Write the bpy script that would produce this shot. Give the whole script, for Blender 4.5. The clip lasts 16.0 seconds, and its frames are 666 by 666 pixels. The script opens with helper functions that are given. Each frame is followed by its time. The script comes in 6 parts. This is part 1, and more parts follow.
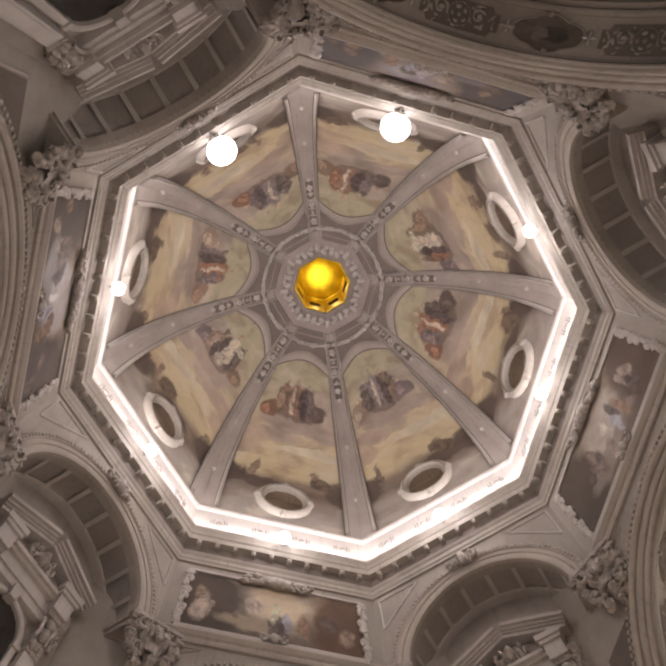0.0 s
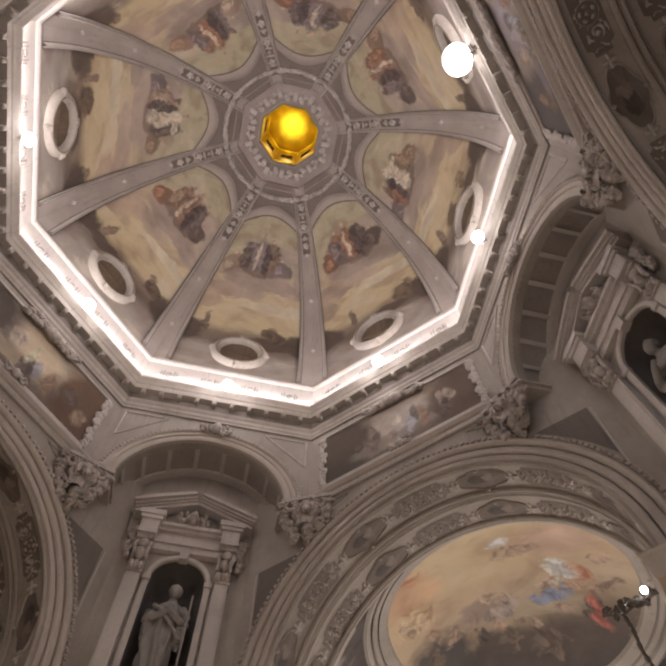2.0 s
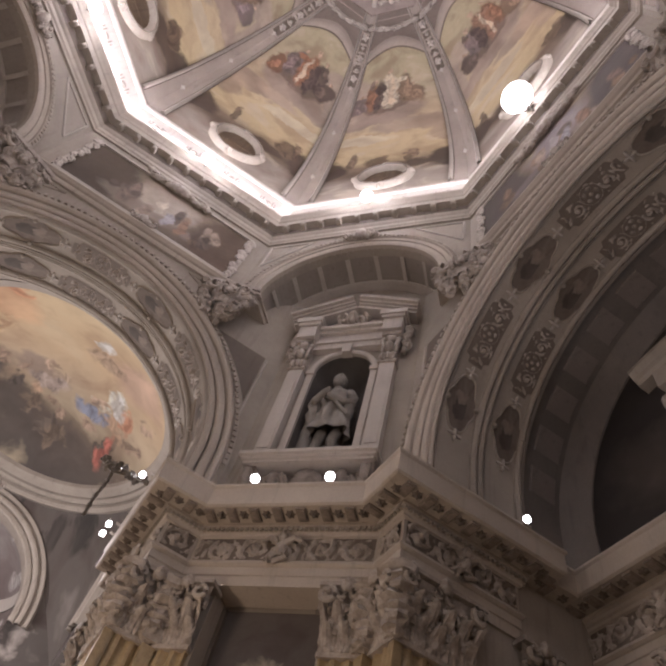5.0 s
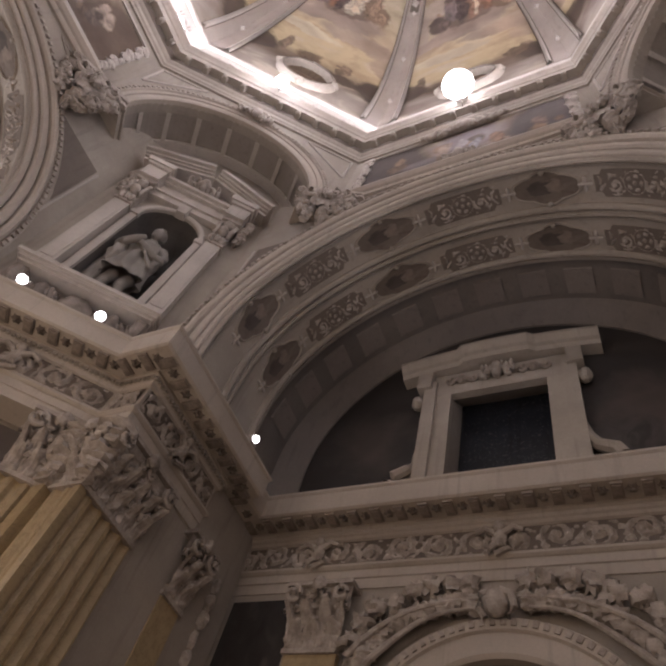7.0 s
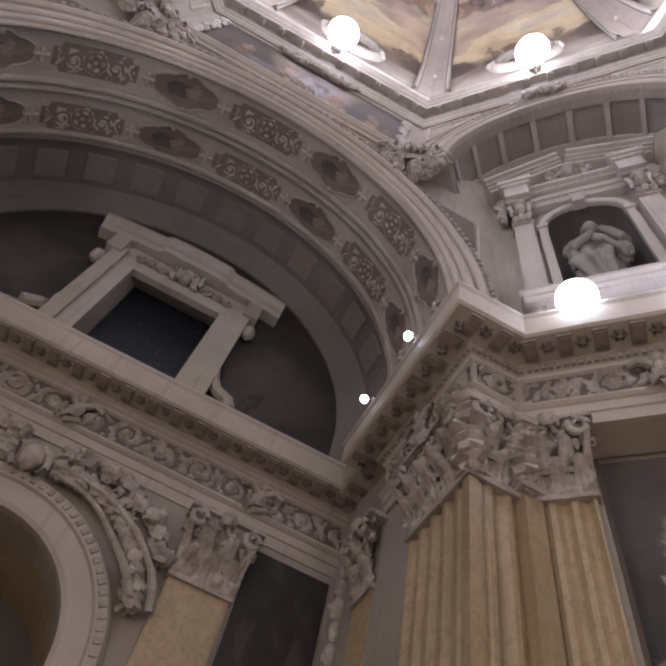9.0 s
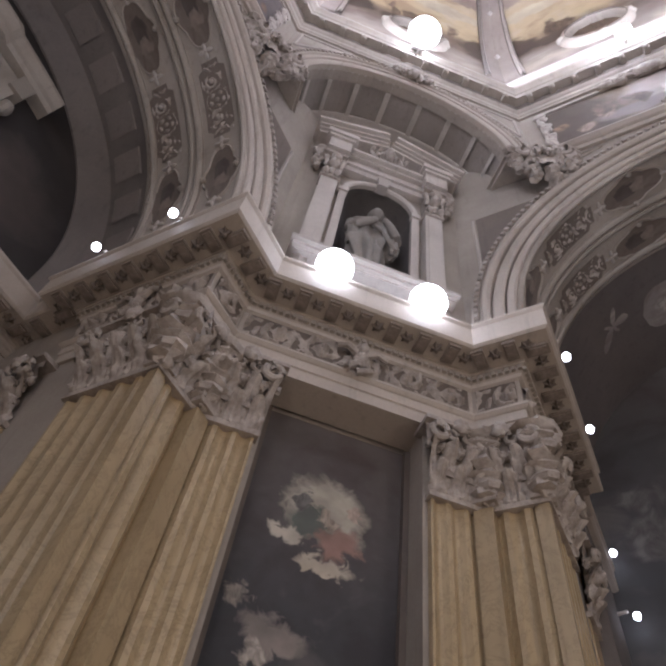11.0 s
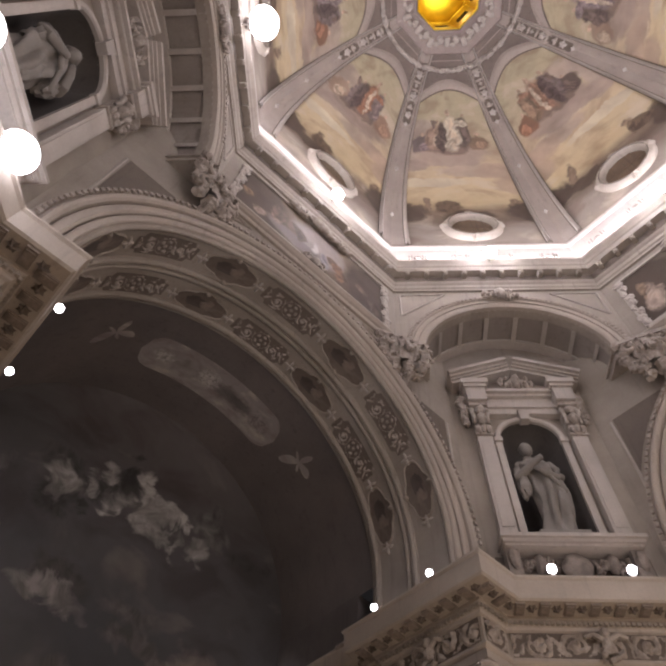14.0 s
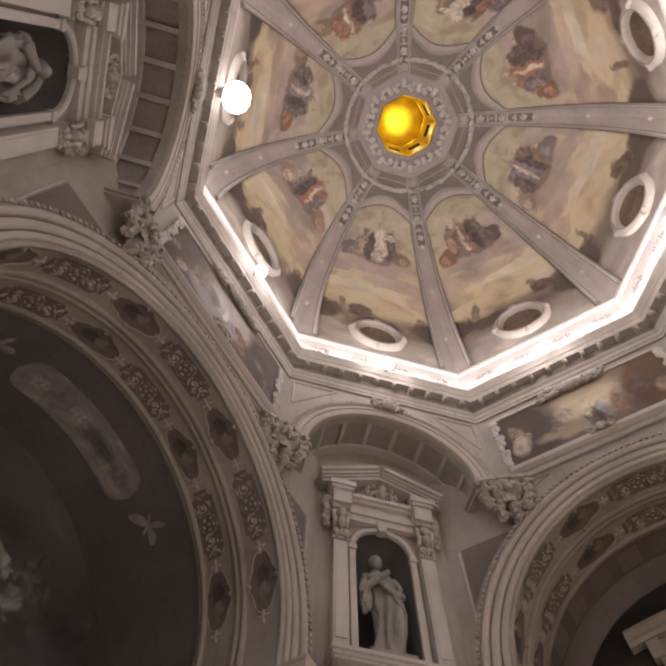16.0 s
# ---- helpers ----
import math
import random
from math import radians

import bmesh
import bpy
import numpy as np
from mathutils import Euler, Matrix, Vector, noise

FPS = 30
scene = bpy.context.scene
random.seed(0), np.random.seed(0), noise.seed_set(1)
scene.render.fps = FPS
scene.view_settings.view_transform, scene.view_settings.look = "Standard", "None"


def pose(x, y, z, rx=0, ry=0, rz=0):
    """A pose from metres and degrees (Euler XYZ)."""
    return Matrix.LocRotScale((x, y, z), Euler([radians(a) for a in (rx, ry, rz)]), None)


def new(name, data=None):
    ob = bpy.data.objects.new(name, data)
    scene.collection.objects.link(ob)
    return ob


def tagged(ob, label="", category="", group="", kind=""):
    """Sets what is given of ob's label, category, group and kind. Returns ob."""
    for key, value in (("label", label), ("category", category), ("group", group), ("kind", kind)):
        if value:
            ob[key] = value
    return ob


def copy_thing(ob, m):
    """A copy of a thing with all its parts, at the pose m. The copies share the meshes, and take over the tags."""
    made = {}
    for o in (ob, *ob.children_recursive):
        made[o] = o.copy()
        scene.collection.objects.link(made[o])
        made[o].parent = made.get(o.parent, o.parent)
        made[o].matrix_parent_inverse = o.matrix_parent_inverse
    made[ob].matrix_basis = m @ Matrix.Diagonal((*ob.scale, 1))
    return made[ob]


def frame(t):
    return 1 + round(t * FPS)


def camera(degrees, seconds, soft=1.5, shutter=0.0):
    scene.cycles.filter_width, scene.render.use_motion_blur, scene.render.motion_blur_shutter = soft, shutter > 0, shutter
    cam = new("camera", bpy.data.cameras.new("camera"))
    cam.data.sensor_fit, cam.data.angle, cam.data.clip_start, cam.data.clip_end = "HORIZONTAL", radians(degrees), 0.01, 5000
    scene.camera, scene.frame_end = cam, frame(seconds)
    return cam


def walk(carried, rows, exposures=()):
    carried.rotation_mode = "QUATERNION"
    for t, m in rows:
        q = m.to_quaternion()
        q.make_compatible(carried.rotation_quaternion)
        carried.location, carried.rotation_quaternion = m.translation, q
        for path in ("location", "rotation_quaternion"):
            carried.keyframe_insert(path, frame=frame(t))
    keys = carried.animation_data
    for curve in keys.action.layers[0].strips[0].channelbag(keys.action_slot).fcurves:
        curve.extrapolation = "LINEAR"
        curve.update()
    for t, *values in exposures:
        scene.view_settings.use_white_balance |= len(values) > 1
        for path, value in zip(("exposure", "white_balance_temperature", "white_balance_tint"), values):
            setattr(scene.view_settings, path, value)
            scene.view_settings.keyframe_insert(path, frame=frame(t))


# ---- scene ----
cam = camera(56.88, 16.0, soft=2.7)
PATH = [
    (0.0, pose(3.110, -1.696, 1.510, 168.70, 2.70, 75.23)),
    (0.5, pose(3.046, -1.656, 1.454, 167.79, 2.81, 65.88)),
    (1.0, pose(2.952, -1.668, 1.471, 166.08, 2.88, 52.54)),
    (1.5, pose(2.934, -1.660, 1.568, 162.61, 1.32, 38.44)),
    (2.0, pose(3.028, -1.614, 1.564, 156.19, 0.54, 32.61)),
    (2.5, pose(3.034, -1.600, 1.545, 150.58, -1.61, 26.64)),
    (3.0, pose(3.037, -1.721, 1.527, 149.20, -2.26, 21.05)),
    (3.5, pose(3.021, -1.564, 1.516, 148.98, -5.54, 7.27)),
    (4.0, pose(3.058, -1.570, 1.650, 148.37, -9.25, -6.82)),
    (4.5, pose(3.076, -1.600, 1.602, 148.68, -10.80, -19.39)),
    (5.0, pose(3.026, -1.603, 1.591, 148.75, -10.97, -32.33)),
    (7.5, pose(3.093, -1.585, 1.601, 146.63, -12.78, -73.41)),
    (8.0, pose(3.136, -1.713, 1.616, 147.77, -11.02, -81.78)),
    (8.5, pose(3.125, -1.742, 1.650, 147.21, -9.83, -99.44)),
    (9.0, pose(3.147, -1.687, 1.637, 148.68, -10.36, -116.21)),
    (11.5, pose(3.173, -1.676, 1.765, 145.09, -6.30, -166.35)),
    (12.0, pose(3.083, -1.732, 1.751, 146.32, -5.63, 178.85)),
    (12.5, pose(3.033, -1.687, 1.683, 148.03, -4.24, 165.81)),
    (13.0, pose(3.022, -1.694, 1.684, 148.91, -3.93, 152.54)),
    (13.5, pose(2.989, -1.728, 1.685, 149.47, -3.56, 142.24)),
    (14.0, pose(2.930, -1.720, 1.658, 149.80, -2.67, 137.19)),
    (14.5, pose(3.013, -1.690, 1.558, 150.87, -0.95, 132.24)),
    (15.0, pose(3.061, -1.675, 1.599, 153.02, -0.95, 124.46)),
    (15.5, pose(3.078, -1.648, 1.593, 155.57, -1.11, 121.52)),
    (16.0, pose(3.106, -1.638, 1.523, 157.61, -0.55, 119.51)),
]
# the clip's camera opens a little and turns cooler towards the glaring lamps
walk(cam, PATH, [(0.0, -0.12, 6270, 14), (2.5, -0.29, 6320, 15), (3.5, -0.12, 6220, 15), (5.0, 0.12, 6000, 17), (7.5, 0.3, 5880, 16), (9.0, 0.58, 5400, 14), (11.5, 0.58, 5280, 13), (12.5, 0.45, 5650, 17), (14.0, 0.18, 6000, 17), (15.0, -0.05, 6150, 17), (16.0, 0.0, 6250, 15)])

# ---- world and lights ----
world = bpy.data.worlds.new("night")
scene.world = world
world.use_nodes = True
world.node_tree.nodes["Background"].inputs[0].default_value = (0.5, 0.45, 0.42, 1)
world.node_tree.nodes["Background"].inputs[1].default_value = 0.02
scene.view_settings.exposure = 0.0


def lamp(name, kind, m, power, colour, size=0.1, size_y=None, spread=None):
    data = bpy.data.lights.new(name, kind)
    data.energy, data.color = power, colour
    if kind == "AREA":
        data.shape, data.size, data.size_y = "RECTANGLE", size, size_y or size
        if spread:
            data.spread = radians(spread)
    else:
        data.shadow_soft_size = size
        if kind == "SPOT":
            data.spot_size, data.spot_blend = radians(spread), 0.6
    ob = new(name, data)
    ob.matrix_world = m
    return ob


WARM = (1.0, 0.77, 0.52)
WHITE = (1.0, 0.935, 0.895)
COVE_POWER = 125
FLOOD_POWER = 90
NICHE_POWER = 70
FLOOR_POWER = 200
ARCH_POWER = 26


def bay(a):
    """Local x to the right of one who looks outward at azimuth a, y outward, z up."""
    a = radians(a)
    s, c = math.sin(a), math.cos(a)
    return Matrix(((c, s, 0, 0), (-s, c, 0, 0), (0, 0, 1, 0), (0, 0, 0, 1)))


for k in range(8):
    # light line on the ledge behind the dome cornice, and a floodlight on each side
    lamp("cove_light", "AREA", bay(45 * k) @ pose(0, 6.12, 17.70, 156, 0, 0), COVE_POWER, WHITE, 4.7, 0.08)
    lamp("flood_light", "POINT", bay(45 * k) @ pose(0, 5.42, 17.5), FLOOD_POWER * (2.2 if k in (2, 3) else 1.0), WHITE, 0.16)
for k in range(4):
    for s in (-0.62, 0.62):
        lamp("niche_light", "SPOT", bay(45 + 90 * k) @ pose(s, 6.72, 8.12, -104), NICHE_POWER * (2.0 if k == 1 else 1.0), WHITE, 0.1, spread=135)
# warm lamps of the church below, hung low in the arms and out of sight
for x, y in ((-4.5, 1.5), (1.0, 4.8), (-1.5, -3.8)):
    lamp("low_light", "POINT", pose(x, y, 2.6), FLOOR_POWER * (0.65 if y < -3 else 1.0), WARM, 0.35)
# unseen point lights added in mid-air to brighten the chancel
for x, y in ((-2.2, 11.2), (2.2, 10.8), (-0.3, 14.6)):
    lamp("chancel_fill", "POINT", pose(x, y, 8.6), 330, (1.0, 0.90, 0.80), 0.1)
# the small lamps on the cornices of the east and south arms, turned up at the arch
for a in (90, 180):
    for s in (-1, 1):
        lamp("arch_light", "SPOT", bay(a) @ pose(s * 3.0, 7.3, 8.12, 0, 180 - 46 * s), ARCH_POWER, WHITE, 0.08, spread=95)
lamp("lantern_light", "POINT", pose(-0.15, 0.15, 33.2), 30, (1.0, 0.85, 0.55), 0.12)


# ---- materials ----
class Nodes:
    def __init__(self, name):
        self.mat = bpy.data.materials.new(name)
        self.mat.use_nodes = True
        self.t = self.mat.node_tree
        self.bsdf = self.t.nodes["Principled BSDF"]
        self.co = self.t.nodes.new("ShaderNodeTexCoord")

    def put(self, sock, v):
        if isinstance(v, bpy.types.NodeSocket):
            self.t.links.new(v, sock)
        elif isinstance(v, (tuple, list)) and len(v) == 3 and sock.type == "RGBA":
            sock.default_value = (*v, 1)
        else:
            sock.default_value = v

    def noise(self, vec, scale, detail=4.0, rough=0.55, dist=0.0, colour=False):
        n = self.t.nodes.new("ShaderNodeTexNoise")
        self.put(n.inputs["Vector"], vec)
        n.inputs["Scale"].default_value, n.inputs["Detail"].default_value = scale, detail
        n.inputs["Roughness"].default_value, n.inputs["Distortion"].default_value = rough, dist
        return n.outputs["Color" if colour else "Fac"]

    def ramp(self, fac, stops):
        n = self.t.nodes.new("ShaderNodeValToRGB")
        self.put(n.inputs[0], fac)
        e = n.color_ramp.elements
        while len(e) < len(stops):
            e.new(0.5)
        for el, (p, c) in zip(e, stops):
            el.position = p
            el.color = (*c, 1) if isinstance(c, tuple) else (c, c, c, 1)
        return n.outputs[0]

    def mix(self, fac, a, b, mode="MIX"):
        n = self.t.nodes.new("ShaderNodeMix")
        n.data_type, n.blend_type = "RGBA", mode
        self.put(n.inputs[0], fac)
        self.put(n.inputs[6], a)
        self.put(n.inputs[7], b)
        return n.outputs[2]

    def math(self, op, a, b=0.0):
        n = self.t.nodes.new("ShaderNodeMath")
        n.operation = op
        self.put(n.inputs[0], a)
        self.put(n.inputs[1], b)
        return n.outputs[0]

    def vmath(self, op, a, b):
        n = self.t.nodes.new("ShaderNodeVectorMath")
        n.operation = op
        self.put(n.inputs[0], a)
        self.put(n.inputs[1], b)
        return n.outputs["Value" if op == "LENGTH" else "Vector"]

    def random(self):
        return self.t.nodes.new("ShaderNodeObjectInfo").outputs["Random"]

    def finish(self, colour, rough=0.75, bump=None, strength=0.3, distance=0.01, metal=0.0):
        self.put(self.bsdf.inputs["Base Color"], colour)
        self.put(self.bsdf.inputs["Roughness"], rough)
        self.bsdf.inputs["Metallic"].default_value = metal
        if bump is not None:
            b = self.t.nodes.new("ShaderNodeBump")
            b.inputs["Strength"].default_value, b.inputs["Distance"].default_value = strength, distance
            self.put(b.inputs["Height"], bump)
            self.put(self.bsdf.inputs["Normal"], b.outputs[0])
        return self.mat


def plaster(name, base, dark, grain=30.0, patch=0.9, rough=0.8, strength=0.35, veins=False):
    n = Nodes(name)
    p = n.co.outputs["Object"]
    big = n.noise(p, patch, 5, 0.62)
    fine = n.noise(p, grain, 6, 0.6)
    c = n.mix(n.ramp(big, [(0.32, 0.0), (0.72, 1.0)]), dark, base)
    c = n.mix(n.ramp(fine, [(0.35, 0.0), (0.75, 0.28)]), c, tuple(v * 0.62 for v in base))
    streak = n.noise(n.vmath("MULTIPLY", p, (7.0, 7.0, 0.5)), 1.2, 4)
    c = n.mix(n.ramp(streak, [(0.56, 0.0), (0.74, 0.35)]), c, tuple(v * 0.5 for v in dark))
    tint = n.ramp(n.random(), [(0.0, 0.9), (1.0, 1.0)])
    c = n.mix(1.0, c, tint, "MULTIPLY")
    if veins:
        w = n.noise(p, 2.2, 8, 0.7, 2.5)
        c = n.mix(n.ramp(w, [(0.47, 0.0), (0.5, 0.45), (0.53, 0.0)]), c, tuple(v * 0.5 for v in dark))
    return n.finish(c, n.ramp(fine, [(0.3, rough - 0.12), (0.8, rough + 0.1)]), fine, strength, 0.006)


STUCCO = plaster("aged_stucco", (0.46, 0.41, 0.36), (0.33, 0.29, 0.25))
CREAM = plaster("cream_stucco", (0.55, 0.49, 0.43), (0.44, 0.385, 0.335), rough=0.7)
PALE = plaster("pale_stucco", (0.60, 0.55, 0.51), (0.46, 0.415, 0.38), rough=0.7)
GREY = plaster("grey_panel_plaster", (0.37, 0.33, 0.30), (0.30, 0.265, 0.24))
RIBGREY = plaster("rib_plaster", (0.45, 0.39, 0.35), (0.37, 0.32, 0.29))
# brown ground of the carving, deepened to hold the shade of its recesses
CARVEGROUND = plaster("brown_carving_ground", (0.235, 0.195, 0.168), (0.165, 0.137, 0.117))
HEADFIELD = plaster("brown_grey_painted_plaster", (0.255, 0.21, 0.185), (0.19, 0.155, 0.137))
COLLAR = plaster("pinkish_collar_stucco", (0.44, 0.37, 0.34), (0.31, 0.26, 0.24))
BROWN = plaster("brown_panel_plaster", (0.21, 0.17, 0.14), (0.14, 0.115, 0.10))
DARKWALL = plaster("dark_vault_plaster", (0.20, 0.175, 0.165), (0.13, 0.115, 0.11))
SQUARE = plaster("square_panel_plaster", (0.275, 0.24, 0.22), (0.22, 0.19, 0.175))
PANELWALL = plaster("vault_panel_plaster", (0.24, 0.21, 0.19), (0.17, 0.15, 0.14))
MARBLE = plaster("yellow_marble", (0.52, 0.41, 0.25), (0.38, 0.29, 0.17), rough=0.45, veins=True, grain=9.0)
STATUE = plaster("statue_plaster", (0.36, 0.325, 0.295), (0.22, 0.20, 0.185), rough=0.6)
NICHE = plaster("shaded_niche_plaster", (0.13, 0.115, 0.105), (0.09, 0.08, 0.075))
FLOORM = plaster("marble_floor", (0.42, 0.36, 0.30), (0.25, 0.21, 0.18), rough=0.35, veins=True)
WOOD = plaster("dark_window_wood", (0.20, 0.14, 0.095), (0.12, 0.085, 0.06), grain=14)
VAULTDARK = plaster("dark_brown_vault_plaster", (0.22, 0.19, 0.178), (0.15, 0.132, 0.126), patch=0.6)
METAL = plaster("lamp_metal", (0.17, 0.145, 0.12), (0.10, 0.085, 0.07), rough=0.4)
GLASSDARK = plaster("dark_glass", (0.03, 0.035, 0.045), (0.02, 0.022, 0.03), rough=0.25)


def relief_mat(name, hi, lo):
    """Carved stucco, unevenly stained."""
    n = Nodes(name)
    p = n.co.outputs["Object"]
    fine = n.noise(p, 38.0, 6, 0.65)
    big = n.noise(p, 5.0, 6, 0.7)
    c = n.mix(n.ramp(big, [(0.38, 0.0), (0.62, 1.0)]), lo, hi)
    c = n.mix(n.ramp(fine, [(0.35, 0.3), (0.6, 0.0)]), c, lo)
    return n.finish(c, 0.75, fine, 0.4, 0.008)


RELIEF = relief_mat("carved_stucco", (0.53, 0.475, 0.43), (0.29, 0.25, 0.22))
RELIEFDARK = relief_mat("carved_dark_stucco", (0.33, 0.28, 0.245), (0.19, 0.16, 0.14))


def glow(name, colour, strength):
    n = Nodes(name)
    n.bsdf.inputs["Base Color"].default_value = (0.8, 0.8, 0.8, 1)
    n.bsdf.inputs["Emission Color"].default_value = (*colour, 1)
    n.bsdf.inputs["Emission Strength"].default_value = strength
    return n.mat


LENS = glow("lit_lamp_lens", WHITE, 9.0)
LENSSMALL = glow("lit_small_lens", WHITE, 9.0)
LED = glow("led_strip", WHITE, 8.0)


def gold_mat():
    n = Nodes("gilded_plaster")
    p = n.co.outputs["Object"]
    big = n.noise(p, 2.0, 5)
    c = n.mix(n.ramp(big, [(0.3, 0.0), (0.7, 1.0)]), (0.62, 0.40, 0.008), (0.80, 0.56, 0.012))
    return n.finish(c, 0.32, n.noise(p, 14.0, 4), 0.15, 0.01, 0.75)


GOLD = gold_mat()


def painting(name, ground, blobs, wob=0.22, noise_scale=5.0, seed=0.0, edge=0.22, aspect=(1.0, 1.0), cloud_light=(0.60, 0.53, 0.44), fine=1.0, cloudy=0.5, ragged=0.45, cloud_scale=2.6):
    """Painted plaster: ground = colour stops from bottom to top, blobs = (u, v, width, height, colour) of plain brushed shapes."""
    n = Nodes(name)
    ax, ay = aspect
    uv = n.vmath("ADD", n.vmath("MULTIPLY", n.co.outputs["UV"], (ax, ay, 1.0)), (0.0, 0.0, seed))

    def warp(scale, detail, k, dist=0.4):
        w = n.noise(uv, scale, detail, 0.55, dist, colour=True)
        return n.vmath("MULTIPLY", n.vmath("SUBTRACT", w, (0.5, 0.5, 0.5)), (k / ax, k / ay, 0.0))
    q = n.vmath("ADD", n.co.outputs["UV"], warp(noise_scale, 3, wob))
    sep = n.t.nodes.new("ShaderNodeSeparateXYZ")
    n.put(sep.inputs[0], q)
    c = n.ramp(sep.outputs["Y"], ground)
    cloud = n.noise(n.vmath("MULTIPLY", uv, (1.0, 1.3, 1.0)), cloud_scale, 4, 0.5, 0.5)
    c = n.mix(n.ramp(cloud, [(0.36, cloudy), (0.50, 0.0)]), c, n.mix(1.0, c, (0.60, 0.50, 0.50), "MULTIPLY"))
    c = n.mix(n.ramp(cloud, [(0.56, 0.0), (0.68, cloudy)]), c, cloud_light)
    q2 = n.vmath("ADD", q, warp(11.0 * fine, 4, wob * ragged, 0.8))
    # brushed folds, light and dark, inside the shapes
    fold = n.ramp(n.noise(n.vmath("MULTIPLY", uv, (1.0, 0.7, 1.0)), 15.0 * fine, 4, 0.55, 1.4), [(0.36, 0.0), (0.62, 1.0)])
    broad = n.ramp(n.noise(uv, 3.5 * fine, 3, 0.5, 0.6), [(0.36, 0.0), (0.64, 1.0)])
    for i, (u, v, sw, sh, col) in enumerate(blobs):
        d = n.vmath("LENGTH", n.vmath("DIVIDE", n.vmath("MULTIPLY", n.vmath("SUBTRACT", q2, (u, v, 0.0)), (1.0, 1.0, 0.0)), (sw, sh, 1.0)), (0, 0, 0))
        tone = n.mix(fold, tuple(x * 0.62 for x in col), tuple(min(0.75, x * 1.4) for x in col)) if sw < 0.11 else n.mix(broad, tuple(x * 0.8 for x in col), tuple(min(0.7, x * 1.2) for x in col))
        c = n.mix(n.ramp(d, [(1.0 - edge, 0.93), (1.0 + edge * 0.3, 0.0)]), c, tone)
    wear = n.noise(uv, 9.0, 6, 0.6, 0.3)
    c = n.mix(n.ramp(wear, [(0.34, 0.22), (0.56, 0.0)]), c, n.mix(1.0, c, (0.55, 0.50, 0.48), "MULTIPLY"))
    return n.finish(c, 0.7, n.noise(n.co.outputs["Object"], 26.0, 5), 0.2, 0.005)


rnd = random.Random(5)
SKY = [(0.0, (0.33, 0.285, 0.25)), (0.11, (0.31, 0.27, 0.235)), (0.14, (0.19, 0.15, 0.12)), (0.19, (0.24, 0.185, 0.14)), (0.225, (0.54, 0.445, 0.285)), (0.36, (0.60, 0.50, 0.335)),
       (0.46, (0.52, 0.43, 0.31)), (0.56, (0.49, 0.425, 0.31)), (0.72, (0.465, 0.415, 0.29)), (1.0, (0.455, 0.41, 0.285))]
ROBES = [(0.22, 0.115, 0.075), (0.16, 0.125, 0.125), (0.20, 0.14, 0.10), (0.11, 0.08, 0.07), (0.27, 0.175, 0.125), (0.18, 0.145, 0.15), (0.10, 0.075, 0.068), (0.33, 0.24, 0.185)]
SKIN = (0.46, 0.34, 0.26)
FRESCO = []
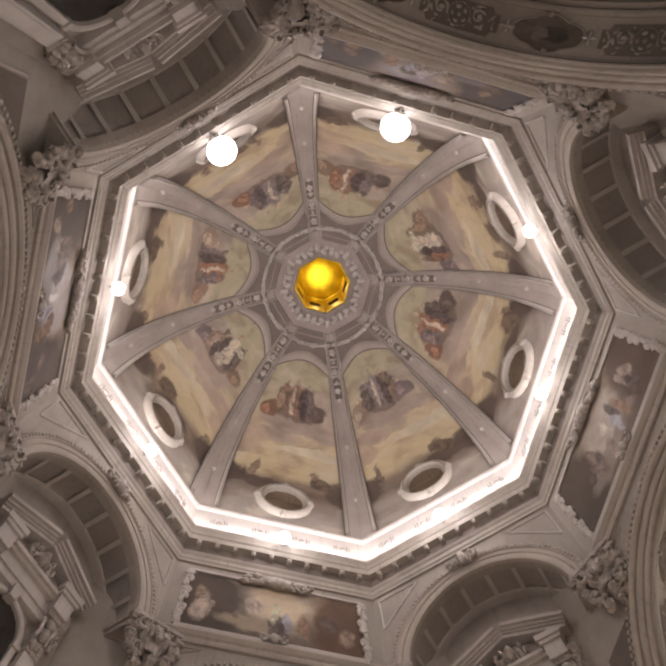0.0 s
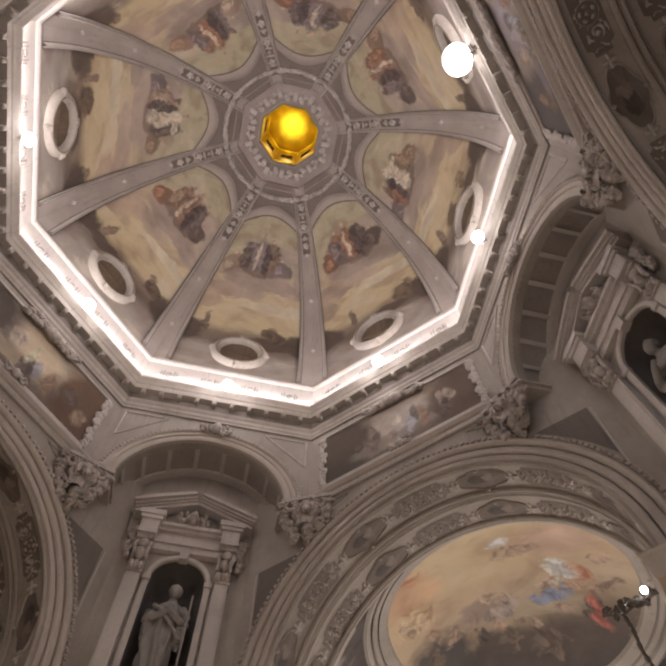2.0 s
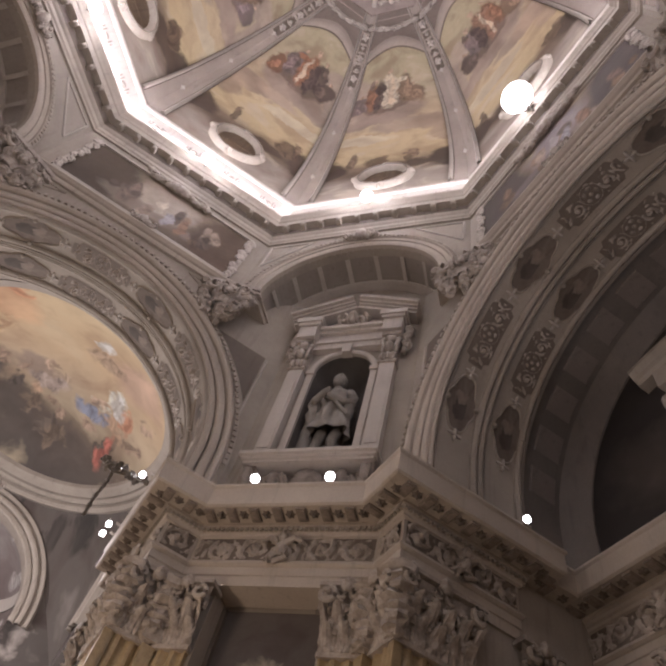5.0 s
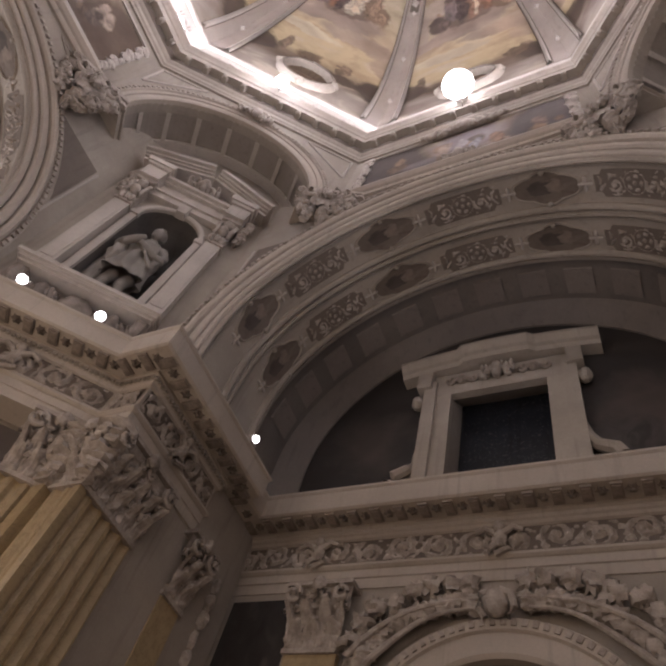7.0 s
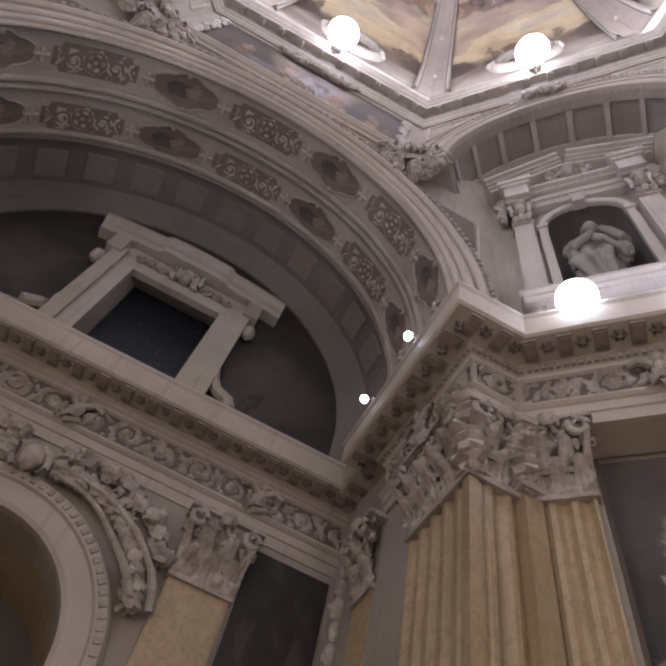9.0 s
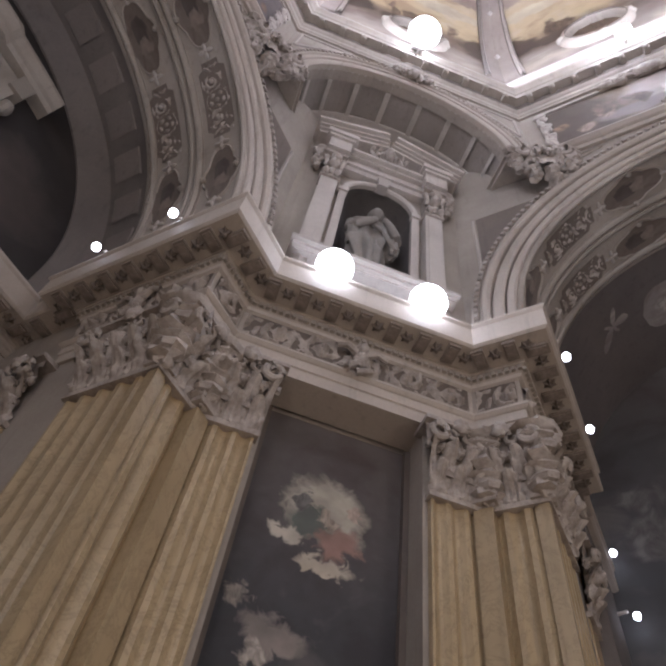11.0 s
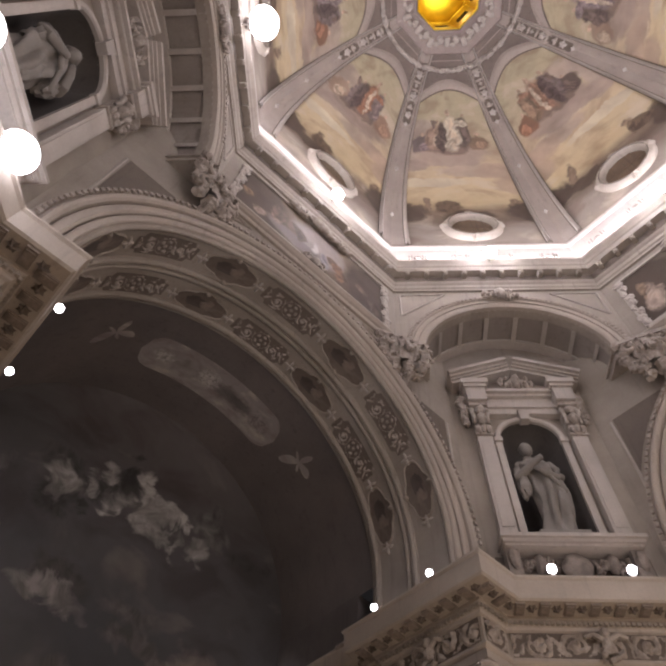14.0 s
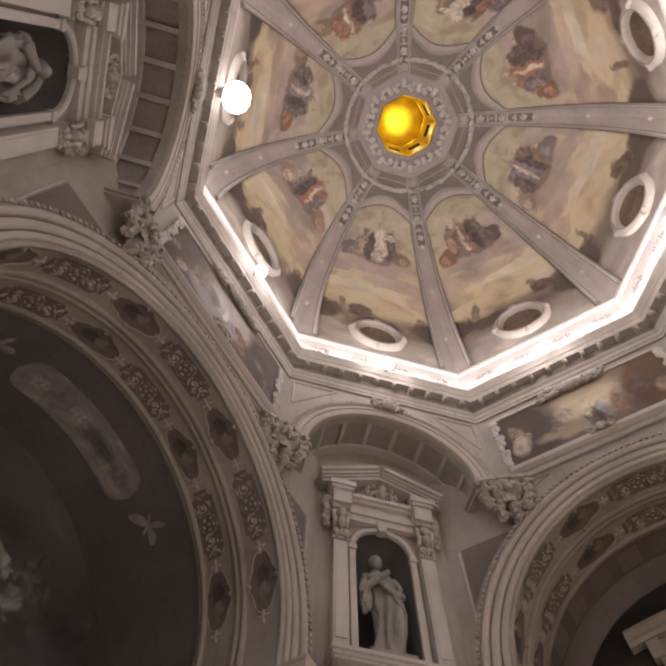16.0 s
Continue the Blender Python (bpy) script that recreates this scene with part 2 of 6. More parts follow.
for k in range(8):
    c0 = rnd.uniform(0.44, 0.56)
    side = rnd.choice((-1, 1))
    # cloud banks and the land on the horizon
    blobs = [(c0 - 0.2 * side, 0.41, 0.36, 0.04, (0.42, 0.34, 0.28)), (c0 + 0.22 * side, 0.35, 0.34, 0.03, (0.62, 0.54, 0.42)), (c0 + 0.1 * side, 0.465, 0.40, 0.035, (0.36, 0.29, 0.25)), (0.5 + 0.42 * side, 0.55, 0.12, 0.15, (0.42, 0.35, 0.30)), (0.5 - 0.40 * side, 0.33, 0.16, 0.05, (0.40, 0.31, 0.235)),
             (rnd.uniform(0.15, 0.4), 0.225, 0.035, 0.05, (0.19, 0.14, 0.105)), (rnd.uniform(0.6, 0.85), 0.225, 0.05, 0.04, (0.22, 0.16, 0.115)), (0.08, 0.185, 0.17, 0.06, (0.085, 0.06, 0.048)), (0.93, 0.18, 0.18, 0.065, (0.08, 0.058, 0.046)), (rnd.uniform(0.3, 0.7), 0.165, 0.20, 0.03, (0.10, 0.072, 0.055)), (rnd.uniform(0.2, 0.8), 0.215, 0.10, 0.035, (0.13, 0.09, 0.065)), (0.5 - 0.3 * side, 0.40, 0.22, 0.045, (0.42, 0.325, 0.255)), (0.5 + 0.33 * side, 0.445, 0.20, 0.03, (0.38, 0.305, 0.26)), (c0 + 0.30 * side, 0.63, 0.14, 0.06, (0.40, 0.335, 0.285))]
    # the bank on which the group rests, then seated and standing robed shapes with small heads
    blobs.append((c0, 0.50, 0.36, 0.045, (0.36, 0.29, 0.245)))
    blobs.append((c0 + 0.05 * side, 0.535, 0.26, 0.045, (0.20, 0.15, 0.125)))
    for dx, dv, w, h in ((-0.27, -0.01, 0.11, 0.05), (0.25, 0.0, 0.12, 0.05), (-0.14, 0.04, 0.09, 0.08), (0.14, 0.05, 0.095, 0.085)):
        robe = rnd.choice(ROBES)
        u, v = c0 + dx + rnd.uniform(-0.02, 0.02), 0.555 + dv + rnd.uniform(-0.01, 0.01)
        blobs.append((u, v, w, h, robe))
        blobs.append((u - 0.03 * side, v - 0.01, w * 0.45, h * 0.6, tuple(min(0.5, x * 1.7) for x in robe)))
        blobs.append((u + 0.01, v + h * 1.05, 0.022, 0.013, SKIN))
    main = ((0.30, 0.15, 0.095), (0.55, 0.49, 0.40), (0.27, 0.16, 0.115), (0.24, 0.20, 0.21))[k % 4]
    blobs += [(c0, 0.605, 0.10, 0.10, main), (c0 + 0.09 * side, 0.59, 0.06, 0.095, (0.10, 0.075, 0.07)), (c0 - 0.03 * side, 0.60, 0.028, 0.085, (0.55, 0.46, 0.36)), (c0, 0.710, 0.034, 0.02, SKIN), (c0 - 0.12 * side, 0.65, 0.08, 0.016, main), (c0 + 0.18 * side, 0.655, 0.03, 0.03, (0.20, 0.15, 0.13))]
    FRESCO.append(painting("dome_fresco", SKY, blobs, wob=0.13, noise_scale=3.6, seed=3.7 * k, aspect=(1.0, 2.5), edge=0.24, fine=0.85, ragged=0.75, cloudy=0.6, cloud_scale=3.4))

PANELPAINT = []
for k, (gl, gr, mid) in enumerate((((0.10, 0.07, 0.05), (0.14, 0.09, 0.065), (0.50, 0.43, 0.37)), ((0.09, 0.07, 0.07), (0.14, 0.12, 0.13), (0.33, 0.29, 0.31)),
                                   ((0.13, 0.10, 0.085), (0.12, 0.09, 0.08), (0.50, 0.45, 0.44)), ((0.075, 0.05, 0.038), (0.15, 0.075, 0.04), (0.58, 0.47, 0.33)))):
    rp = random.Random(40 + k)
    gl, gr = tuple(0.75 * x for x in gl), tuple(0.75 * x for x in gr)
    blobs = [(0.10, 0.5, 0.30, 0.9, gl), (0.92, 0.45, 0.28, 0.9, gr), (0.52, 0.62, 0.20, 0.42, mid), (0.40, 0.25, 0.25, 0.16, tuple(0.5 * (x + y) for x, y in zip(gl, mid)))]
    for j in range(12):
        u = rp.uniform(0.06, 0.94)
        col = rp.choice(((0.15, 0.10, 0.07), (0.27, 0.19, 0.135), (0.20, 0.15, 0.13), (0.11, 0.08, 0.065), (0.38, 0.30, 0.25)))
        blobs.append((u, rp.uniform(0.18, 0.6), rp.uniform(0.025, 0.06), rp.uniform(0.09, 0.26), col))
    blobs += [(0.50, 0.5, 0.028, 0.22, tuple(min(0.62, x * 1.15) for x in mid)), (0.57, 0.36, 0.03, 0.2, (0.34, 0.32, 0.36)), (0.66, 0.36, 0.035, 0.25, (0.26, 0.16, 0.11))]
    PANELPAINT.append(painting("panel_painting", [(0.0, (0.13, 0.095, 0.07)), (0.3, (0.22, 0.165, 0.125)), (0.55, (0.42, 0.34, 0.26)), (1.0, (0.40, 0.34, 0.27))], blobs, wob=0.20, noise_scale=3.5, seed=1.3 * k, aspect=(2.3, 1.0), edge=0.35, cloudy=0.35, fine=0.42))

rc = random.Random(77)
crowd = []
for j in range(36):
    # a dark throng along the lower edge, brown and grey groups above it, pale ones in the glow
    u = rc.uniform(0.06, 0.94)
    edge_v = 0.24 + 0.30 * max(0.0, 0.45 - u) + 0.05 * math.sin(9 * u)
    row = j % 3
    v = edge_v + (0.0, 0.10, 0.24)[row] + rc.uniform(-0.03, 0.04)
    col = rc.choice((((0.085, 0.07, 0.062), (0.12, 0.095, 0.078), (0.16, 0.12, 0.09)), ((0.27, 0.20, 0.15), (0.34, 0.25, 0.19), (0.25, 0.22, 0.21), (0.42, 0.29, 0.20)), ((0.46, 0.36, 0.27), (0.60, 0.54, 0.45), (0.44, 0.33, 0.25)))[row])
    crowd.append((u, v, rc.uniform(0.025, 0.055), rc.uniform(0.03, 0.065) if row == 0 else rc.uniform(0.02, 0.045), col))
CHANCEL = painting("chancel_fresco", [(0.0, (0.075, 0.062, 0.055)), (0.16, (0.10, 0.082, 0.07)), (0.25, (0.15, 0.115, 0.09)), (0.33, (0.38, 0.31, 0.22)), (0.45, (0.48, 0.38, 0.27)), (0.65, (0.60, 0.46, 0.30)), (1.0, (0.64, 0.52, 0.34))],
                   [(0.20, 0.78, 0.17, 0.13, (0.64, 0.40, 0.25)), (0.14, 0.64, 0.10, 0.10, (0.66, 0.44, 0.28)), (0.25, 0.88, 0.06, 0.04, (0.60, 0.30, 0.18)), (0.80, 0.72, 0.16, 0.16, (0.58, 0.42, 0.32)),
                    (0.12, 0.34, 0.16, 0.20, (0.085, 0.078, 0.076)), (0.30, 0.24, 0.20, 0.11, (0.10, 0.082, 0.07)), (0.55, 0.17, 0.26, 0.08, (0.10, 0.08, 0.068)), (0.36, 0.46, 0.14, 0.07, (0.30, 0.235, 0.19)), (0.44, 0.40, 0.10, 0.05, (0.34, 0.28, 0.25))] + crowd +
                   [(0.58, 0.80, 0.045, 0.055, (0.64, 0.60, 0.52)), (0.63, 0.70, 0.10, 0.06, (0.40, 0.30, 0.22)), (0.66, 0.38, 0.075, 0.045, (0.22, 0.25, 0.34)), (0.75, 0.50, 0.045, 0.08, (0.64, 0.60, 0.54)), (0.82, 0.46, 0.055, 0.06, (0.56, 0.28, 0.18)), (0.79, 0.26, 0.04, 0.10, (0.38, 0.13, 0.10))],
                   wob=0.13, noise_scale=4.0, edge=0.42, ragged=1.0, cloud_light=(0.64, 0.54, 0.38), fine=1.25, cloudy=0.5, cloud_scale=3.6)
rc = random.Random(9)
clouds = []
for j in range(24):
    v = rc.uniform(0.45, 0.84)
    u = rc.uniform(0.14, 0.86)
    near = max(0.0, 1 - math.hypot((u - 0.46) / 0.22, (v - 0.82) / 0.07))
    g = rc.choice((0.03, 0.045, 0.08, 0.13, 0.19)) + 0.22 * near * rc.random()
    clouds.append((u, v, rc.uniform(0.04, 0.105), rc.uniform(0.016, 0.04), (g * 1.06, g * 0.98, g * 0.95)))
for j in range(30):
    # groups of pale and dark forms rising through the cloud
    g = rc.choice((0.03, 0.04, 0.12, 0.18, 0.25, 0.32))
    t = rc.uniform(0, 1)
    clouds.append((0.34 + 0.36 * t + rc.uniform(-0.05, 0.05), 0.82 - 0.12 * abs(t - 0.4) + rc.uniform(-0.05, 0.04), rc.uniform(0.022, 0.05), rc.uniform(0.014, 0.03), (g * 1.06, g, g * 0.94)))
DARKPAINT = painting("dark_painted_wall", [(0.0, (0.10, 0.088, 0.08)), (0.6, (0.06, 0.06, 0.064)), (0.8, (0.085, 0.08, 0.08)), (0.88, (0.11, 0.098, 0.094)), (1.0, (0.14, 0.122, 0.115))],
                     [(0.30, 0.60, 0.22, 0.09, (0.075, 0.076, 0.082)), (0.55, 0.58, 0.18, 0.10, (0.055, 0.057, 0.063)), (0.74, 0.55, 0.10, 0.09, (0.20, 0.17, 0.15)), (0.72, 0.40, 0.16, 0.06, (0.24, 0.20, 0.175))] + clouds,
                     wob=0.13, noise_scale=4.5, aspect=(1.0, 1.5), edge=0.5, fine=1.3, cloud_light=(0.17, 0.15, 0.14), cloud_scale=6.0, cloudy=0.7, ragged=0.9)
PENDPAINT = painting("corner_vault_painting", [(0.0, (0.095, 0.08, 0.07)), (0.5, (0.12, 0.105, 0.098)), (1.0, (0.11, 0.093, 0.083))],
                     [(rc.uniform(0, 1), rc.uniform(0, 1), rc.uniform(0.025, 0.07), rc.uniform(0.025, 0.07), rc.choice(((0.035, 0.03, 0.027), (0.30, 0.27, 0.25), (0.06, 0.047, 0.04), (0.21, 0.18, 0.165), (0.045, 0.037, 0.034)))) for j in range(46)],
                     wob=0.14, noise_scale=4.0, edge=0.4, fine=1.3, ragged=0.9, cloud_light=(0.27, 0.24, 0.22), cloud_scale=7.0, cloudy=0.8)
APSE = painting("apse_painting", [(0.0, (0.16, 0.13, 0.12)), (0.45, (0.24, 0.21, 0.205)), (0.8, (0.33, 0.30, 0.29)), (1.0, (0.20, 0.17, 0.16))],
                [(rc.uniform(0, 1), rc.uniform(0.05, 0.75), rc.uniform(0.03, 0.09), rc.uniform(0.03, 0.10), rc.choice(((0.10, 0.085, 0.08), (0.45, 0.42, 0.41), (0.17, 0.13, 0.11), (0.30, 0.26, 0.26)))) for j in range(22)], wob=0.2, noise_scale=4.0, aspect=(2.0, 1.0), edge=0.4)
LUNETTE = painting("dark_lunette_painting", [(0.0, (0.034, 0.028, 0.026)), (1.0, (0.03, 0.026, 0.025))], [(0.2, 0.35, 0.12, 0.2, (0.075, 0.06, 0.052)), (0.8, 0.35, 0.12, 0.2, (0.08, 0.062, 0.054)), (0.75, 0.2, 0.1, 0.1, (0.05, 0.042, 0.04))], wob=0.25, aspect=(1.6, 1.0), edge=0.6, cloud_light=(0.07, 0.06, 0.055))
PLAQUE = painting("dark_plaque_painting", [(0.0, (0.15, 0.12, 0.10)), (1.0, (0.20, 0.165, 0.14))], [(0.4, 0.5, 0.2, 0.25, (0.09, 0.075, 0.065)), (0.62, 0.48, 0.14, 0.3, (0.23, 0.19, 0.16))], wob=0.3, cloud_light=(0.24, 0.20, 0.17))
GREYPAINT = painting("grisaille_painting", [(0.0, (0.30, 0.27, 0.255)), (1.0, (0.36, 0.33, 0.31))], [(0.3, 0.5, 0.14, 0.3, (0.27, 0.245, 0.23)), (0.65, 0.5, 0.2, 0.25, (0.14, 0.125, 0.12)), (0.85, 0.5, 0.1, 0.25, (0.26, 0.23, 0.22)), (0.45, 0.45, 0.08, 0.25, (0.42, 0.39, 0.37)), (0.15, 0.5, 0.08, 0.2, (0.40, 0.37, 0.35))], wob=0.3, aspect=(3.0, 1.0), edge=0.5)
ALTARPIECE = painting("dark_altarpiece", [(0.0, (0.03, 0.03, 0.035)), (0.45, (0.045, 0.045, 0.05)), (1.0, (0.13, 0.11, 0.105))],
                      [(0.5, 0.74, 0.28, 0.10, (0.44, 0.40, 0.33)), (0.44, 0.70, 0.16, 0.05, (0.10, 0.115, 0.105)), (0.60, 0.66, 0.16, 0.045, (0.28, 0.17, 0.14)), (0.30, 0.655, 0.12, 0.025, (0.48, 0.43, 0.36)), (0.55, 0.60, 0.22, 0.025, (0.48, 0.42, 0.34)), (0.35, 0.42, 0.2, 0.04, (0.22, 0.19, 0.17)), (0.7, 0.3, 0.2, 0.05, (0.18, 0.16, 0.15)), (0.36, 0.75, 0.05, 0.03, (0.12, 0.11, 0.11)), (0.52, 0.72, 0.06, 0.035, (0.30, 0.25, 0.2)), (0.68, 0.75, 0.05, 0.03, (0.36, 0.28, 0.23)), (0.25, 0.38, 0.07, 0.03, (0.34, 0.30, 0.26)), (0.12, 0.47, 0.08, 0.03, (0.26, 0.23, 0.2))], wob=0.2, aspect=(1.0, 2.5), edge=0.35, ragged=0.9, cloud_light=(0.13, 0.12, 0.115))


# ---- mesh helpers ----
class Mesh:
    """Collects vertices and faces for one mesh."""

    def __init__(self):
        self.v, self.f, self.uv = [], [], {}

    def box(self, x0, x1, y0, y1, z0, z1, m=None, taper=0.0):
        b = len(self.v)
        for z, t in ((z0, 0.0), (z1, taper)):
            for x, y in ((x0 + t, y0 + t), (x1 - t, y0 + t), (x1 - t, y1 - t), (x0 + t, y1 - t)):
                p = Vector((x, y, z))
                self.v.append(m @ p if m else p)
        for q in ((0, 3, 2, 1), (4, 5, 6, 7), (0, 1, 5, 4), (1, 2, 6, 5), (2, 3, 7, 6), (3, 0, 4, 7)):
            self.f.append(tuple(b + i for i in q))
        return self

    def grid(self, fn, nu, nv, closed_u=False, uv=False):
        """fn(u, v) with u and v from 0 to 1 gives a point."""
        b = len(self.v)
        cols = nu if closed_u else nu + 1
        for i in range(cols):
            for j in range(nv + 1):
                self.v.append(Vector(fn(i / nu, j / nv)))
                if uv:
                    self.uv[len(self.v) - 1] = (i / nu, j / nv)
        for i in range(nu):
            for j in range(nv):
                i2 = (i + 1) % cols
                self.f.append((b + i * (nv + 1) + j, b + i2 * (nv + 1) + j, b + i2 * (nv + 1) + j + 1, b + i * (nv + 1) + j + 1))
        return self

    def poly(self, pts):
        b = len(self.v)
        self.v += [Vector(p) for p in pts]
        self.f.append(tuple(range(b, b + len(pts))))
        return self

    def blob(self, centre, radii, nu=10, nv=7, rough=0.0, m=None, seed=0.0, freq=2.3):
        def fn(u, v):
            a, t = 2 * math.pi * u, math.pi * (0.02 + 0.96 * v)
            d = Vector((math.cos(a) * math.sin(t), math.sin(a) * math.sin(t), math.cos(t)))
            k = 1 + rough * noise.noise(d * freq + Vector((seed, seed * 0.7, 0)))
            p = Vector((centre[0] + d.x * radii[0] * k, centre[1] + d.y * radii[1] * k, centre[2] + d.z * radii[2] * k))
            return m @ p if m else p
        return self.grid(fn, nu, nv, closed_u=True)

    def tube(self, pts, radius, n=7, close=False):
        pts = [Vector(p) for p in pts]
        rad = radius if callable(radius) else (lambda s: radius)
        k = len(pts)

        def fn(u, v):
            i = min(k - 1, round(v * (k - 1)))
            d = (pts[min(k - 1, i + 1)] - pts[max(0, i - 1)]).normalized()
            side = d.cross(Vector((0, 0, 1)) if abs(d.z) < 0.9 else Vector((1, 0, 0))).normalized()
            up = side.cross(d)
            a = 2 * math.pi * u
            return pts[i] + (side * math.cos(a) + up * math.sin(a)) * rad(v)
        self.grid(fn, n, k - 1, closed_u=True)
        return self

    def sweep(self, path, profile, closed=False):
        """path: plan points; profile: (distance to the left of the path, height); mitred at the corners."""
        pts = [Vector((p[0], p[1])) for p in path]
        n, rings = len(pts), []
        for i in range(n):
            d1 = (pts[i] - pts[i - 1]).normalized() if (closed or i > 0) else None
            d2 = (pts[(i + 1) % n] - pts[i]).normalized() if (closed or i < n - 1) else None
            d1, d2 = d1 or d2, d2 or d1
            n1, n2 = Vector((-d1.y, d1.x)), Vector((-d2.y, d2.x))
            mt = n1 + n2
            mt = mt / max(0.2, mt.length_squared / 2)
            rings.append([Vector((pts[i].x + mt.x * o, pts[i].y + mt.y * o, z)) for o, z in profile])
        b, k = len(self.v), len(profile)
        for r in rings:
            self.v += r
        for i in range(n if closed else n - 1):
            j = (i + 1) % n
            for q in range(k - 1):
                self.f.append((b + i * k + q, b + i * k + q + 1, b + j * k + q + 1, b + j * k + q))
        if not closed:
            self.f.append(tuple(b + q for q in range(k)))
            self.f.append(tuple(b + (n - 1) * k + q for q in reversed(range(k))))
        return self

    def arch(self, centre_z, profile, a0=0.0, a1=180.0, n=48, cx=0.0, stilt=0.0):
        """profile: (radius, y), turned about a line along y; stilt: straight height below the half circle."""
        k = len(profile)
        extra = 1 if stilt else 0

        def fn(u, v):
            i = u * (n + 2 * extra) - extra
            a = radians(a0 + (a1 - a0) * min(1.0, max(0.0, i / n)))
            r, y = profile[min(k - 1, round(v * (k - 1)))]
            return (cx + r * math.cos(a), y, centre_z + r * math.sin(a) - (stilt if i < -0.5 or i > n + 0.5 else 0.0))
        return self.grid(fn, n + 2 * extra, k - 1)

    def arch_wall(self, x0, x1, z0, z1, y0, y1, r, cz, n=32, cx=0.0):
        """A slab from y0 to y1 with an arched opening of radius r whose centre is at cz; straight sides below."""
        arc = [(cx + r * math.cos(radians(180 * i / n)), cz + r * math.sin(radians(180 * i / n))) for i in range(n + 1)]

        def rim(x, z):
            dx, dz = x - cx, z - cz
            k = min([(x1 - cx) / dx if dx > 1e-6 else 1e9, (x0 - cx) / dx if dx < -1e-6 else 1e9, (z1 - cz) / dz if dz > 1e-6 else 1e9])
            return (cx + dx * k, cz + dz * k)
        outer = [rim(x, z) for x, z in arc]
        outer[0], outer[-1] = (x1, cz), (x0, cz)
        for y, flip in ((y0, False), (y1, True)):
            for i in range(n):
                q = [arc[i], arc[i + 1], outer[i + 1], outer[i]]
                cnr = None
                for c in ((x1, z1), (x0, z1)):
                    e = 1e-4
                    if (abs(outer[i][0] - c[0]) < e) != (abs(outer[i + 1][0] - c[0]) < e) and (abs(outer[i][1] - z1) < e or abs(outer[i + 1][1] - z1) < e):
                        cnr = c
                if cnr:
                    q.insert(3, cnr)
                self.poly([(x, y, z) for x, z in (q if not flip else q[::-1])])
            if z0 < cz - 1e-6:
                for xa, xb in ((x0, cx - r), (cx + r, x1)):
                    if xb - xa > 1e-4:
                        q = [(xa, y, z0), (xb, y, z0), (xb, y, cz), (xa, y, cz)]
                        self.poly(q if flip else q[::-1])
        for i in range(n):
            (xa, za), (xb, zb) = arc[i], arc[i + 1]
            self.poly([(xa, y0, za), (xa, y1, za), (xb, y1, zb), (xb, y0, zb)])
        if z0 < cz - 1e-6:
            for x in (cx - r, cx + r):
                self.poly([(x, y0, z0), (x, y1, z0), (x, y1, cz), (x, y0, cz)])
        return self


def part(name, mb, material, parent=None, label="", m=None, smooth=False, data=None):
    """One mesh object from a Mesh, or one more object on mesh data that is there already."""
    if data is None:
        data = bpy.data.meshes.new(name)
        data.from_pydata([tuple(p) for p in mb.v], [], mb.f)
        if mb.uv:
            layer = data.uv_layers.new(name="UVMap")
            for lp in data.loops:
                layer.data[lp.index].uv = mb.uv.get(lp.vertex_index, (0.0, 0.0))
        bm = bmesh.new()
        bm.from_mesh(data)
        bmesh.ops.recalc_face_normals(bm, faces=bm.faces)
        bm.to_mesh(data)
        bm.free()
        data.materials.append(material)
        if smooth:
            data.shade_smooth()
            data.set_sharp_from_angle(angle=radians(40))
    ob = new(name, data)
    if parent is not None:
        ob.parent = parent
    if m is not None:
        ob.matrix_basis = m
    if label:
        ob["label"] = label
    return ob


def thing(name, label, category, m=None, group="", kind="", mesh=None, material=None, smooth=False):
    """A top-level thing: an empty that carries parts, or one mesh."""
    ob = part(name, mesh, material, m=m, smooth=smooth) if mesh else new(name)
    if m is not None:
        ob.matrix_basis = m
    return tagged(ob, label, category, group, kind)


def scroll(u, v, cell=0.55, h=0.4, amp=0.045):
    """Height of carved foliage at u metres along and v metres across the middle of a band h wide."""
    i = math.floor(u / cell)
    best = 0.0
    for j in (i - 1, i, i + 1):
        sg = 1 if j % 2 else -1
        dx, dy = u - (j + 0.5) * cell, v - sg * 0.06 * h
        r, a = math.hypot(dx, dy), math.atan2(dy * sg, dx)
        w = max(0.0, 1 - r / (0.62 * cell))
        best = max(best, w ** 0.5 * (0.5 + 0.5 * math.cos(2 * math.pi * r / (0.26 * cell) - a)), 1.15 * max(0.0, 1 - (r / (0.13 * cell)) ** 2))
    leaf = noise.noise(Vector((u * 11, v * 11, 1.7))) + 0.6 * noise.noise(Vector((u * 23, v * 23, 4.1)))
    fade = min(1.0, max(0.0, (0.5 * h - abs(v)) / (0.10 * h)))
    return amp * fade * max(0.0, 0.75 * best + 0.45 * leaf)


# ---- floor and closing walls ----
FACES = [45 * k for k in range(8)]
CARD = {"north": 0, "east": 90, "south": 180, "west": 270}
DIAG = (45, 135, 225, 315)
WALL = 6.42      # distance of the dome's drum walls from its axis
NICHE_Y = 7.6    # distance of the niche walls
ARCH_Z, ARCH_R = 8.75, 3.62
REAR = 8.22      # where the ornamented barrels end

thing("floor", "polished brown and cream marble floor", "floor", kind="structure", mesh=Mesh().box(-16, 16, -16, 20, -0.3, 0), material=FLOORM)

